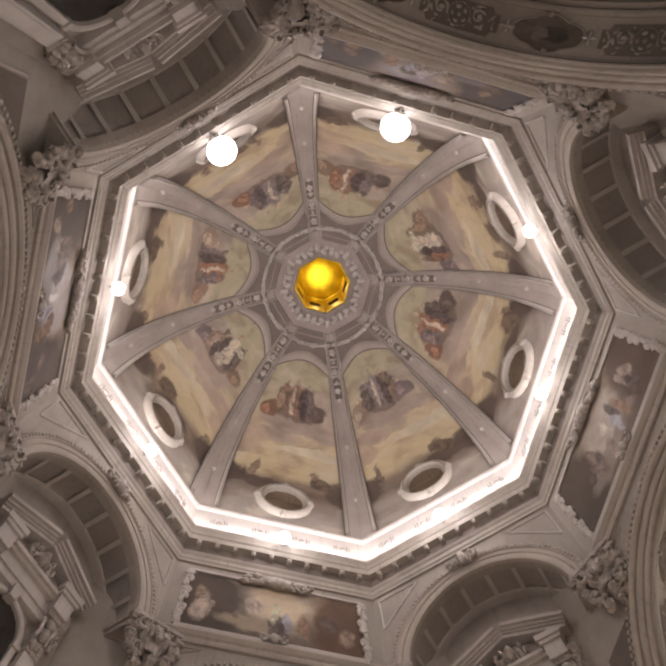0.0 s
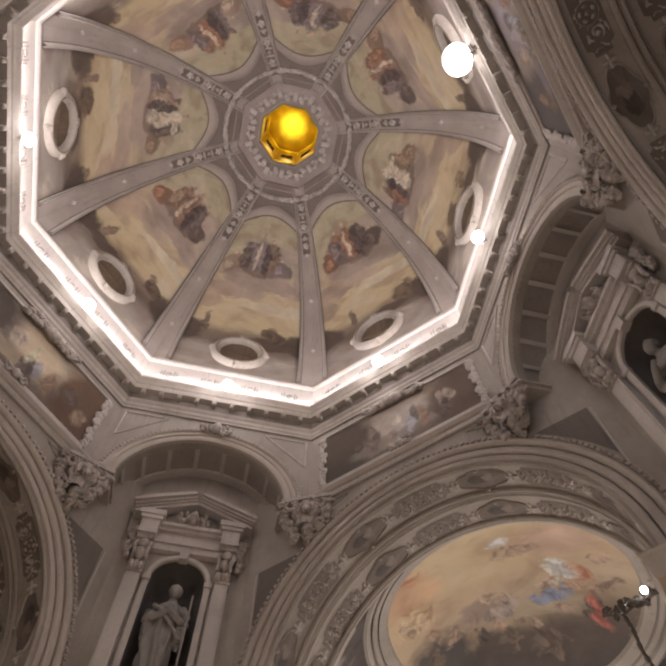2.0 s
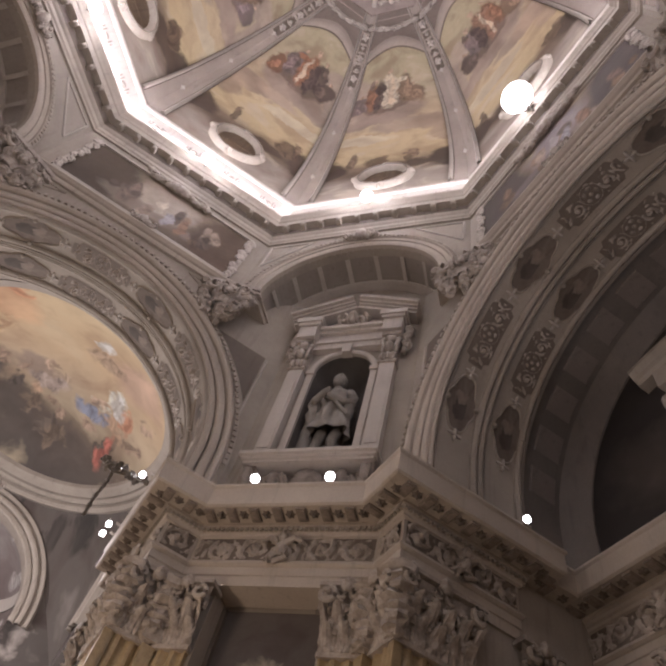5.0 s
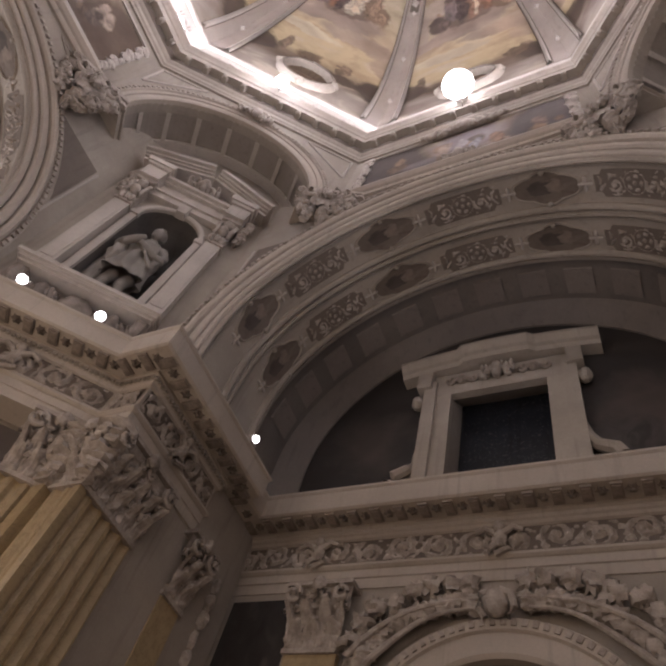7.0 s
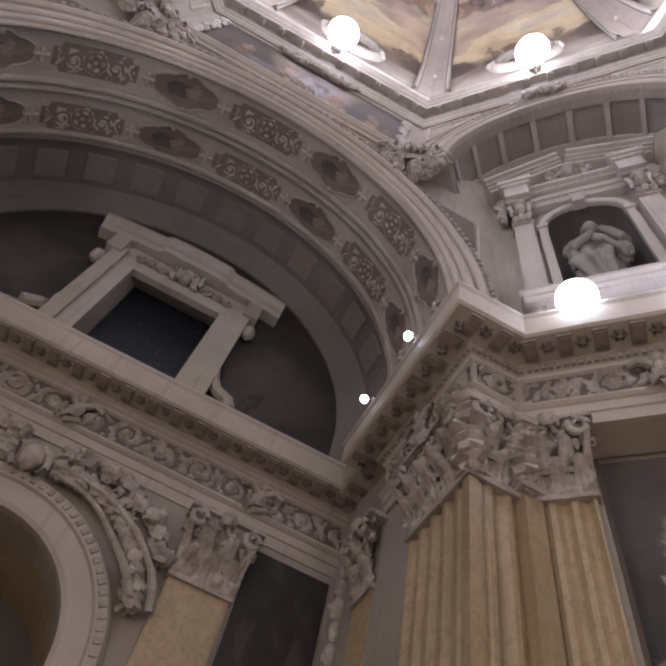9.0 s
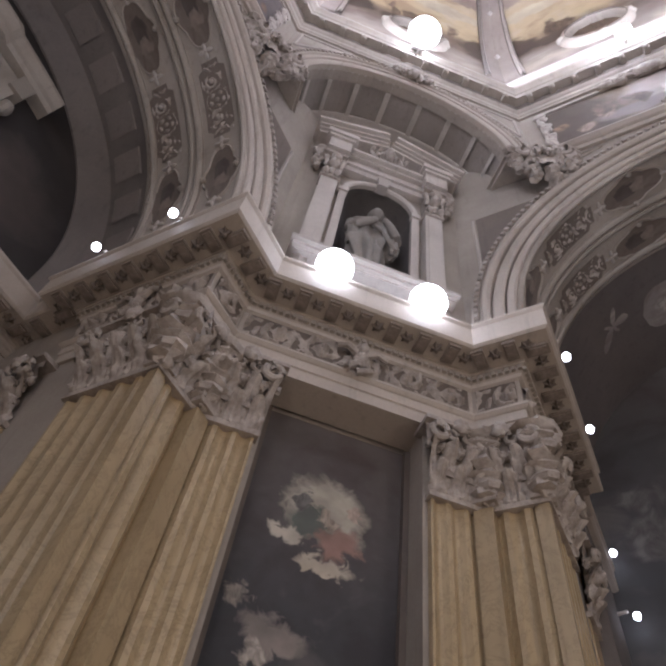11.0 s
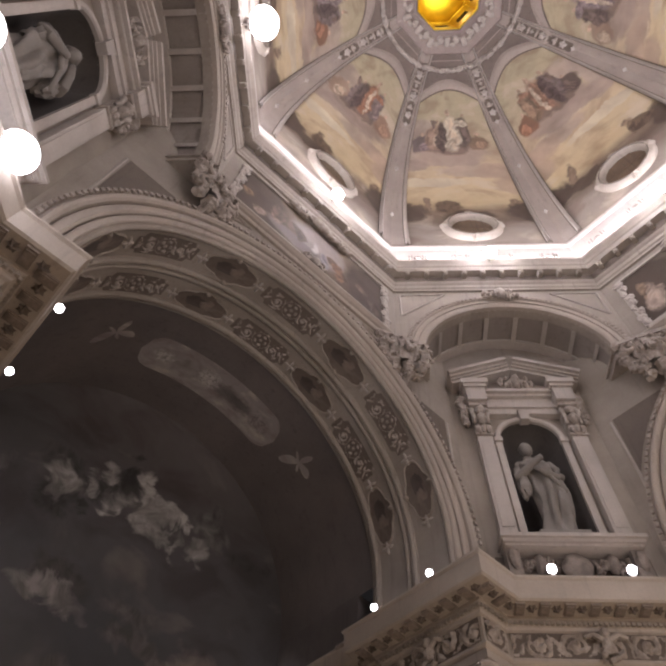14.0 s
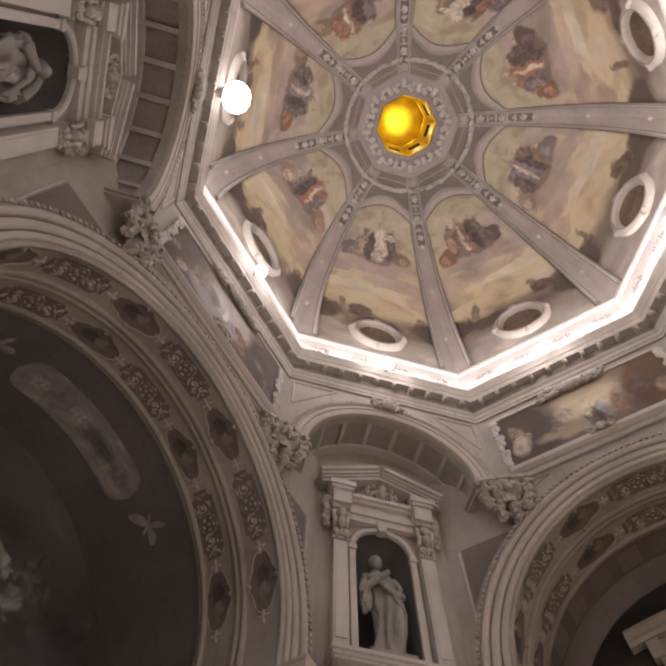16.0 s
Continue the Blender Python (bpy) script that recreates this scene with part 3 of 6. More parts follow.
# ---- dome ----
oct_path = [(R / math.cos(radians(22.5)) * math.sin(radians(22.5 + 45 * k)), R / math.cos(radians(22.5)) * math.cos(radians(22.5 + 45 * k))) for R in (6.005,) for k in range(8)]
oct_path = oct_path[::-1]   # counter-clockwise: left is inward, so distances outward are negative
prof = [(-0.60, 16.22), (-0.36, 16.25), (-0.36, 16.33), (-0.33, 16.38), (-0.33, 16.50), (-0.29, 16.56), (-0.27, 16.62), (-0.27, 16.90), (-0.10, 16.94), (-0.10, 17.14), (-0.07, 17.18), (-0.05, 17.27), (0.0, 17.38), (0.0, 17.47), (-0.06, 17.50), (-0.34, 17.52), (-0.60, 17.52)]
cornice = thing("dome_cornice", "octagonal stucco cornice with blocks under the painted dome", "cornice", kind="structure", mesh=Mesh().sweep(oct_path, prof, closed=True), material=STUCCO)
# the shade under the cornice is put into this brown strip
part("strip", Mesh().sweep(oct_path, [(-0.266, 16.63), (-0.262, 16.64), (-0.262, 16.88), (-0.266, 16.89)], closed=True), BROWN, cornice, "dark strip for the shade behind the blocks")
blk = Mesh().box(-0.06, 0.06, 0.03, 0.20, -0.20, -0.04).box(-0.075, 0.075, 0.01, 0.22, -0.04, 0.0)
blk.blob((0, 0.02, -0.12), (0.07, 0.06, 0.085), 10, 7)
blk_data = None
for a in FACES:
    for i in range(10):
        ob = part("bracket", blk, STUCCO, cornice, m=bay(a) @ pose((i - 4.5) * 0.5, 6.10, 16.93), data=blk_data)
        blk_data = ob.data

prof = [(-0.295, 17.50), (-0.295, 17.6), (-0.33, 17.62), (-0.33, 18.95), (-0.30, 18.98), (-0.27, 19.08), (-0.27, 19.16), (-0.62, 19.17), (-0.62, 17.5)]
band = thing("drum_band", "white stucco band lit from the ledge below the dome", "wall", kind="structure", mesh=Mesh().sweep(oct_path, prof, closed=True), material=PALE)
motif = Mesh()
for x, h in ((-0.24, 0.10), (-0.16, 0.16), (0.16, 0.16), (0.24, 0.10)):
    motif.box(x - 0.022, x + 0.022, -0.03, 0.0, -h, h)
motif.blob((0, 0, 0), (0.11, 0.04, 0.12), 10, 6).box(-0.12, 0.12, -0.025, 0, -0.19, -0.15)
motif_data = None
for a in FACES:
    for i in range(4):
        ob = part("motif", motif, GREY, band, m=bay(a) @ pose((i - 1.5) * 1.25, 6.335, 18.35), data=motif_data)
        motif_data = ob.data
for a in FACES:
    ob = thing("led_strip", "thin lit strip lamp lying on the cornice ledge", "strip light", bay(a), group="strip lights on the cornice", mesh=Mesh().box(-2.3, 2.3, 6.06, 6.085, 17.505, 17.53), material=LED)

Z0, RISE, TOP = 19.17, 10.9, 70.4   # dome springing, height of its ellipse, angle where the lantern begins


def dome(theta, inset=0.0):
    """Inner radius across the flats and height of the dome at an angle in degrees."""
    t = radians(theta)
    return 6.29 * math.cos(t) - inset * math.cos(t), Z0 + RISE * math.sin(t) - inset * math.sin(t) * 0.6


T8 = math.tan(radians(22.5))
for k, a in enumerate(FACES):
    def seg(u, v):
        r, z = dome(TOP * v)
        return ((2 * u - 1) * r * T8, r, z)
    thing("dome_ceiling", "painted vault segment with clouds and soft figure groups", "vault", bay(a), kind="structure", mesh=Mesh().grid(seg, 10, 40, uv=True), material=FRESCO[k], smooth=True)
    # painted arch at the head of the segment
    def head(u, v):
        x = 2 * u - 1
        r, z = dome(TOP * (0.83 + 0.05 * v - 0.085 * x * x), 0.03 + 0.06 * math.sin(math.pi * v))
        return (x * r * T8 * 0.93, r, z)
    head_m = Mesh().grid(head, 14, 5)
    h = thing("arch_band", "grey painted arch closing a vault segment", "moulding", bay(a), kind="structure", mesh=head_m, material=RIBGREY, smooth=True)
    def spandrel(u, v):
        x = 2 * u - 1
        low = 0.868 - 0.085 * x * x
        r, z = dome(TOP * (low + (1.0 - low) * v), 0.02)
        return (x * r * T8, r, z)
    part("field", Mesh().grid(spandrel, 14, 5), HEADFIELD, h, "brown painted field")
    part("outline", Mesh().grid(lambda u, v: ((2 * u - 1) * T8 * 0.93 * dome(TOP * (0.835 - 0.085 * (2 * u - 1) ** 2))[0], dome(TOP * (0.823 + 0.012 * v - 0.085 * (2 * u - 1) ** 2), 0.012)[0], dome(TOP * (0.823 + 0.012 * v - 0.085 * (2 * u - 1) ** 2), 0.012)[1]), 14, 1), BROWN, h, "dark line along the edge")
    fest = Mesh()
    for j in range(9):
        x = -0.85 + 1.7 * j / 8
        r, z = dome(TOP * (0.945 - 0.025 * math.cos(x * 1.6)), 0.05)
        fest.blob((x * r * T8, r, z), (0.17, 0.10, 0.17), 8, 6, 0.7, seed=j + a)
    part("festoon", fest, PALE, h, "carved stucco festoon")


def rib_mesh(lo, hi, raise_, w=1.0):
    mb = Mesh()
    for sgn in (-1, 1):
        def fn(u, v):
            r, z = dome(TOP * v, raise_)
            half = (0.52 * (1 - v) + 0.28 * v) * (lo + (hi - lo) * u) * sgn
            # fold over the corner: across one face, turned by 22.5 degrees
            c = r / math.cos(radians(22.5))
            return (half * math.cos(radians(22.5)), c - abs(half) * math.sin(radians(22.5)), z)
        mb.grid(fn, 2, 40)
    return mb


def edge_mesh():
    mb = Mesh()
    for sgn in (-1, 1):
        def fn(u, v):
            ring = ((0.80, 0.05), (0.82, 0.14), (0.90, 0.16), (0.93, 0.08), (1.02, 0.11), (1.05, 0.0))
            f, h = ring[min(5, round(u * 5))]
            r, z = dome(TOP * v, h)
            half = (0.52 * (1 - v) + 0.28 * v) * f
            c = r / math.cos(radians(22.5))
            return (sgn * half * math.cos(radians(22.5)), c - half * math.sin(radians(22.5)), z)
        mb.grid(fn, 5, 40)
    return mb


def rose_mesh(r=0.1, d=0.05, petals=6):
    """A flower that stands out along -z."""
    mb = Mesh()

    def fn(u, v):
        a = 2 * math.pi * u
        rr = r * (0.78 + 0.22 * math.cos(petals * a)) * v
        return (rr * math.cos(a), rr * math.sin(a), -d * (1 - v ** 2) * (0.7 + 0.3 * math.cos(petals * a)))
    mb.grid(fn, petals * 3, 3, closed_u=True)
    mb.blob((0, 0, -d), (r * 0.3, r * 0.3, d * 0.6), 6, 4)
    return mb


def on_rib(v, inset=0.05):
    """Place on the middle of a rib, local z pointing outward."""
    r, z = dome(TOP * v, inset)
    r2, z2 = dome(TOP * (v + 0.01), inset)
    tan = Vector((0, (r2 - r) / math.cos(radians(22.5)), z2 - z)).normalized()
    side = Vector((1, 0, 0))
    out = side.cross(tan)
    if out.y < 0:
        out = -out
    m = Matrix((side, tan, out)).transposed().to_4x4()
    m.translation = Vector((0, r / math.cos(radians(22.5)), z))
    return m


ribs = None
for k in range(8):
    m = bay(22.5 + 45 * k)
    if ribs is None:
        ribs = thing("rib", "grey stucco dome rib with moulded edges and small flowers", "rib", m, group="dome ribs", kind="structure", mesh=rib_mesh(0, 0.9, 0.05), material=RIBGREY)
        part("moulding", edge_mesh(), PALE, ribs, "moulded stucco edges")
        # brown lines on both sides of the mouldings stand for their cast shade
        part("groove", rib_mesh(0.74, 0.82, 0.056), BROWN, ribs, "dark shade line")
        part("outline", rib_mesh(1.0, 1.12, 0.012), BROWN, ribs, "dark line along the edge")
        ground_ = Mesh()
        for j in range(12):
            v0, v1 = 0.655 + 0.0255 * j, 0.655 + 0.0255 * (j + 1)
            for sgn in (-1, 1):
                def gq(u, v):
                    r, z = dome(TOP * (v0 + (v1 - v0) * v), 0.062)
                    half = 0.17 * u * sgn
                    return (half * math.cos(radians(22.5)), r / math.cos(radians(22.5)) - abs(half) * math.sin(radians(22.5)), z)
                ground_.grid(gq, 1, 1)
        part("carved_strip", ground_, BROWN, ribs, "dark strip between the flowers")
        big, small = rose_mesh(0.21, 0.14, 5), rose_mesh(0.13, 0.08, 4)
        bd = sd = None
        for v in (0.70, 0.80, 0.9):
            ob = part("flower", big, PALE, ribs, "pale stucco flower", m=on_rib(v, 0.07), data=bd)
            bd = ob.data
        for v in (0.17, 0.42, 0.655, 0.745, 0.85):
            ob = part("flower", small, PALE, ribs, m=on_rib(v), data=sd)
            sd = ob.data
        for v in (0.735, 0.775, 0.825, 0.865, 0.915):
            part("block", Mesh().box(-0.13, 0.13, -0.04, 0.04, -0.05, 0.02), RELIEF, ribs, m=on_rib(v, 0.07))
    else:
        copy_thing(ribs, m)

# round windows at the foot of the dome
def ring_mesh(r0, r1, d, n=36, lumps=0):
    mb = Mesh()

    def fn(u, v):
        a = 2 * math.pi * u
        t = math.pi * v
        w = 1 + (0.06 * max(0, math.cos(lumps * a)) ** 6 if lumps else 0)
        r = (r0 + r1) / 2 - (r1 - r0) / 2 * math.cos(t) * w
        return (r * math.cos(a), -d * math.sin(t) * w, r * math.sin(a))
    return mb.grid(fn, n, 6, closed_u=True)


r20, z20 = dome(6.6)
r21, z21 = dome(7.6)
lean = math.degrees(math.atan2(r20 - r21, z21 - z20))
window = None
for k, a in enumerate(FACES):
    m = bay(a) @ pose(0, 6.27, 20.42, lean)
    if window is None:
        window = thing("window_1", "round window with a thick pale stucco wreath and wooden shutter", "window", m, group="round dome windows", kind="structure")
        part("window_frame", ring_mesh(0.64, 0.96, 0.22, 48, 4), STUCCO, window, "pale stucco wreath frame", smooth=True)
        knob = Mesh()
        for q in range(4):
            t = radians(90 * q)
            knob.blob((0.86 * math.cos(t), -0.13, 0.86 * math.sin(t)), (0.15, 0.13, 0.15), 10, 8, 0.5, seed=q)
        part("knot", knob, STUCCO, window, "pale stucco knots on the wreath")
        # no groove is cut; a brown ring carries its shade as colour
        part("bead", ring_mesh(0.755, 0.80, 0.25, 48, 0), BROWN, window, "dark ring in place of a shaded groove", smooth=True)
        part("reveal", Mesh().grid(lambda u, v: (0.68 * math.cos(2 * math.pi * u), -0.02 + 0.3 * v, 0.68 * math.sin(2 * math.pi * u)), 36, 1, closed_u=True), RELIEFDARK, window)
        sh = Mesh()
        sh.poly([(0.68 * math.cos(2 * math.pi * i / 32), -0.03, 0.68 * math.sin(2 * math.pi * i / 32)) for i in range(32)])
        part("pane", sh, WOOD, window, "brown wooden shutter boards")
        bars = Mesh()
        for x in (-0.34, 0.0, 0.34):
            hh = math.sqrt(0.66 ** 2 - x * x)
            bars.box(x - 0.02, x + 0.02, -0.05, -0.03, -hh, hh)
        bars.box(-0.66, 0.66, -0.055, -0.03, -0.03, 0.03)
        part("batten", bars, WOOD, window)
    else:
        copy_thing(window, m)

# lantern
lantern = thing("lantern", "gilded octagonal lantern with a carved stucco collar", "lantern", kind="structure")


def ring8(r):
    return [(r / math.cos(radians(22.5)) * math.sin(radians(22.5 - 45 * k)), r / math.cos(radians(22.5)) * math.cos(radians(22.5 - 45 * k))) for k in range(8)]


part("collar", Mesh().sweep(ring8(1.22), [(-1.6, 29.3), (-1.08, 29.28), (-1.0, 29.42), (-0.92, 29.42), (-0.85, 29.6), (-0.1, 29.98), (-0.04, 29.95), (0.0, 30.02), (0.0, 30.12), (-0.3, 30.14), (-1.6, 30.14)], closed=True), COLLAR, lantern, "stepped stucco collar")
bal = Mesh().box(-0.10, 0.10, -0.30, 0.30, -0.07, 0.02).blob((0, 0, -0.06), (0.12, 0.26, 0.06), 8, 6)
orn = Mesh()
for q in range(5):
    orn.blob((0.09 * math.sin(q * 2.1), -0.26 + 0.13 * q, -0.04), (0.13, 0.10, 0.09), 8, 6, 0.8, seed=q)
ld = od = None
for k in range(16):
    for kind_, ang in (("block", 22.5 * k), ("ornament", 22.5 * k + 11.25)):
        rr = 1.72 / (math.cos(radians(((ang + 22.5) % 45) - 22.5)))
        m = bay(ang) @ pose(0, rr, 29.80, 26.9)
        if kind_ == "block":
            ld = part("block", bal, PALE, lantern, m=m, data=ld).data
        else:
            od = part("ornament", orn, PALE, lantern, m=m, data=od).data
LR0, LR1, LZ0, LZ1 = 1.22, 1.21, 30.1, 33.9


def facet(x, t, out=0.0):
    """Point on a lantern face: x from -1 to 1 across, t from 0 to 1 up."""
    r = LR0 + (LR1 - LR0) * t
    return Vector((x * r * T8, r + out, LZ0 + (LZ1 - LZ0) * t))


drum8 = Mesh()
for a in FACES:
    b = bay(a)
    for x0, x1, z0, z1 in ((-1, -0.55, 0, 1), (0.55, 1, 0, 1), (-0.55, 0.55, 0, 0.36), (-0.55, 0.55, 0.62, 1)):
        drum8.poly([b @ facet(x, t) for x, t in ((x0, z0), (x1, z0), (x1, z1), (x0, z1))])
part("drum", drum8, GOLD, lantern, "gilded drum with eight small windows")
for a in FACES:
    part("pane", Mesh().poly([facet(x, t, 0.06) for x, t in ((-0.6, 0.33), (0.6, 0.33), (0.6, 0.66), (-0.6, 0.66))]), GLASSDARK, lantern, "small dark window", m=bay(a))
part("cupola", Mesh().grid(lambda u, v: (LR1 * 1.04 * math.cos(v * math.pi / 2) * math.sin(2 * math.pi * u), LR1 * 1.04 * math.cos(v * math.pi / 2) * math.cos(2 * math.pi * u), LZ1 + 0.75 * math.sin(v * math.pi / 2)), 48, 12, closed_u=True), GOLD, lantern, "gilded cupola", smooth=True)
ring = Mesh()
for zz, rr, tt in ((30.08, 1.21, 0.05), (33.86, 1.21, 0.05)):
    ring.sweep(ring8(rr), [(0.0, zz), (tt, zz + 0.02), (tt, zz + 0.07), (0.0, zz + 0.09)], closed=True)
part("rim", ring, GOLD, lantern)

# ---- drum walls with the squinches, on the four diagonals ----
SQ_Z, SQ_R = 13.28, 2.05
HALF = WALL * T8
OPEN_W = 4.06 + 0.24


def moulding_line(x0, x1, y, z, prof):
    """A straight moulding along x in front of the plane y; prof: (how far it stands out, height)."""
    return Mesh().sweep([(x1, y), (x0, y)], [(o, z + h) for o, h in prof])


def cartouche_mesh(seed):
    """A corbel of scrolls and leaves round a small shield."""
    rr, mb = random.Random(int(seed)), Mesh()
    mb.box(-0.56, 0.56, -0.20, 0.25, 0.50, 0.60).box(-0.50, 0.50, -0.15, 0.25, 0.43, 0.50).box(-0.44, 0.44, -0.09, 0.25, 0.36, 0.43)

    def shield(u, v):
        x, z = 2 * u - 1, 1 - 2 * v
        w = 0.30 * (1.0 - 0.45 * max(0.0, -z) ** 1.5 + 0.08 * math.cos(6 * z))
        h = 0.10 * (1 - x * x) + 0.07 * math.exp(-((abs(x) - 0.8) / 0.14) ** 2) + 0.035 * noise.noise(Vector((x * 3, z * 3, seed)))
        return (w * x, -0.17 - h, 0.02 + 0.36 * z)
    mb.grid(shield, 18, 18)
    for s in (-1, 1):
        for cx, cz, r0, a0, turn, th in ((0.36, 0.22, 0.17, 0.4, 0.40, 0.062), (0.30, -0.36, 0.14, 2.4, 0.40, 0.052), (0.13, 0.34, 0.10, 1.2, 0.45, 0.045)):
            pts = []
            for i in range(22):
                a, r = a0 + turn * i, r0 * (1 - i / 25)
                pts.append((s * (cx + r * math.cos(a)), -0.16 - 0.008 * i, cz + r * math.sin(a)))
            mb.tube(pts, lambda t: th * (1.15 - 0.5 * t), 7)
        mb.tube([(s * 0.48, -0.10, 0.10), (s * 0.42, -0.18, -0.05), (s * 0.44, -0.16, -0.2), (s * 0.36, -0.12, -0.34)], lambda t: 0.075 - 0.03 * t, 7)
        for j in range(9):
            t = j / 8
            mb.blob((s * (0.50 - 0.30 * t * t + rr.uniform(-0.05, 0.05)), -0.10 - rr.uniform(0, 0.12), 0.34 - 0.95 * t), (0.11, 0.09, 0.10), 9, 7, 1.0, seed=seed + j + s, freq=3.5)
    for j in range(6):
        mb.blob((rr.uniform(-0.08, 0.08), -0.15 + 0.02 * j, -0.40 - 0.075 * j), (0.14 - 0.016 * j, 0.12, 0.10), 9, 7, 0.9, seed=j, freq=3.5)
    for j in range(5):
        mb.blob((-0.14 + 0.07 * j, -0.32, 0.05 + 0.05 * math.sin(j * 2.0)), (0.06, 0.06, 0.11), 8, 6, 0.8, seed=j + 3, freq=3.0)
    return mb


def ornament_mesh(w, h, d, n, seed):
    """A small crest of leaves and scrolls, standing out along -y."""
    rr, mb = random.Random(seed), Mesh()
    mb.blob((0, -d * 0.5, 0), (w * 0.16, d * 0.7, h * 0.42), 10, 8, 0.25, seed=seed)
    for s in (-1, 1):
        pts = [(s * w * (0.12 + 0.36 * i / 11), -d * 0.4, h * (0.22 * math.sin(i * 0.75) - 0.1)) for i in range(12)]
        mb.tube(pts, lambda t: d * (0.42 - 0.26 * t), 6)
        for j in range(n):
            x = w * (0.1 + 0.36 * (j + 0.5) / n)
            mb.blob((s * x, -d * 0.4, h * rr.uniform(-0.3, 0.3)), (w * 0.07, d * 0.5, h * 0.16), 7, 5, 0.5, seed=j + seed)
    return mb


def star_mesh():
    mb = Mesh()
    for q in range(4):
        m = pose(0, 0, 0, 0, 0, 90 * q + 45)
        mb.blob((0.075, 0, -0.02), (0.07, 0.032, 0.035), 7, 5, 0.0, m)
    return mb.blob((0, 0, -0.03), (0.035, 0.035, 0.035), 7, 5)


diag_mb = Mesh().arch_wall(-HALF, HALF, SQ_Z, 16.55, WALL, WALL + 0.25, SQ_R, SQ_Z, 40)
sq_shell = Mesh().arch(SQ_Z, [(SQ_R + 0.055, WALL + 0.02), (SQ_R + 0.055, NICHE_Y + 0.1), (SQ_R + 0.3, NICHE_Y + 0.1), (SQ_R + 0.3, WALL + 0.2)], 0, 180, 48)
sq_band = Mesh()
for y0, y1 in ((WALL + 0.01, WALL + 0.10), (NICHE_Y - 0.26, NICHE_Y + 0.05)):
    sq_band.arch(SQ_Z, [(SQ_R + 0.06, y0), (SQ_R + 0.015, y0), (SQ_R, y0 + 0.03), (SQ_R, y1 - 0.03), (SQ_R + 0.015, y1), (SQ_R + 0.06, y1)], 0, 180, 48)
sq_rib = Mesh().arch(SQ_Z, [(SQ_R + 0.06, WALL + 0.08), (SQ_R, WALL + 0.08), (SQ_R, NICHE_Y - 0.24), (SQ_R + 0.06, NICHE_Y - 0.24)], 88.4, 91.6, 3)
archiv = Mesh().arch(SQ_Z, [(SQ_R - 0.005, WALL + 0.05), (SQ_R - 0.005, WALL - 0.05), (SQ_R + 0.05, WALL - 0.07), (SQ_R + 0.16, WALL - 0.07), (SQ_R + 0.17, WALL - 0.10), (SQ_R + 0.28, WALL - 0.10), (SQ_R + 0.30, WALL - 0.14),
                            (SQ_R + 0.40, WALL - 0.15), (SQ_R + 0.44, WALL - 0.10), (SQ_R + 0.45, WALL + 0.02)], 0, 180, 48)
bead = Mesh()
for i in range(64):
    a = math.pi * (i + 0.5) / 64
    bead.box(-0.025, 0.025, WALL - 0.165, WALL - 0.12, SQ_R + 0.32, SQ_R + 0.39, Matrix.Translation((0, 0, SQ_Z)) @ Matrix.Rotation(math.pi / 2 - a, 4, "Y"))
tri = {}
for s in (-1, 1):
    ms = Mesh()
    c = [(s * 2.50, 14.98), (s * 2.50, 16.08), (s * 1.35, 16.08)]
    for i in range(3):
        (xa, za), (xb, zb) = c[i], c[(i + 1) % 3]
        ms.tube([(xa, WALL - 0.01, za), ((xa + xb) / 2, WALL - 0.01, (za + zb) / 2), (xb, WALL - 0.01, zb)], 0.035, 6)
    tri[s] = ms
CRESTS = ornament_mesh(0.95, 0.6, 0.16, 5, 3)
CART = cartouche_mesh(2.0)

# aedicule round each statue
NW, NZ0, NZS = 0.60, 8.92, 11.68      # niche half width, sill and springing


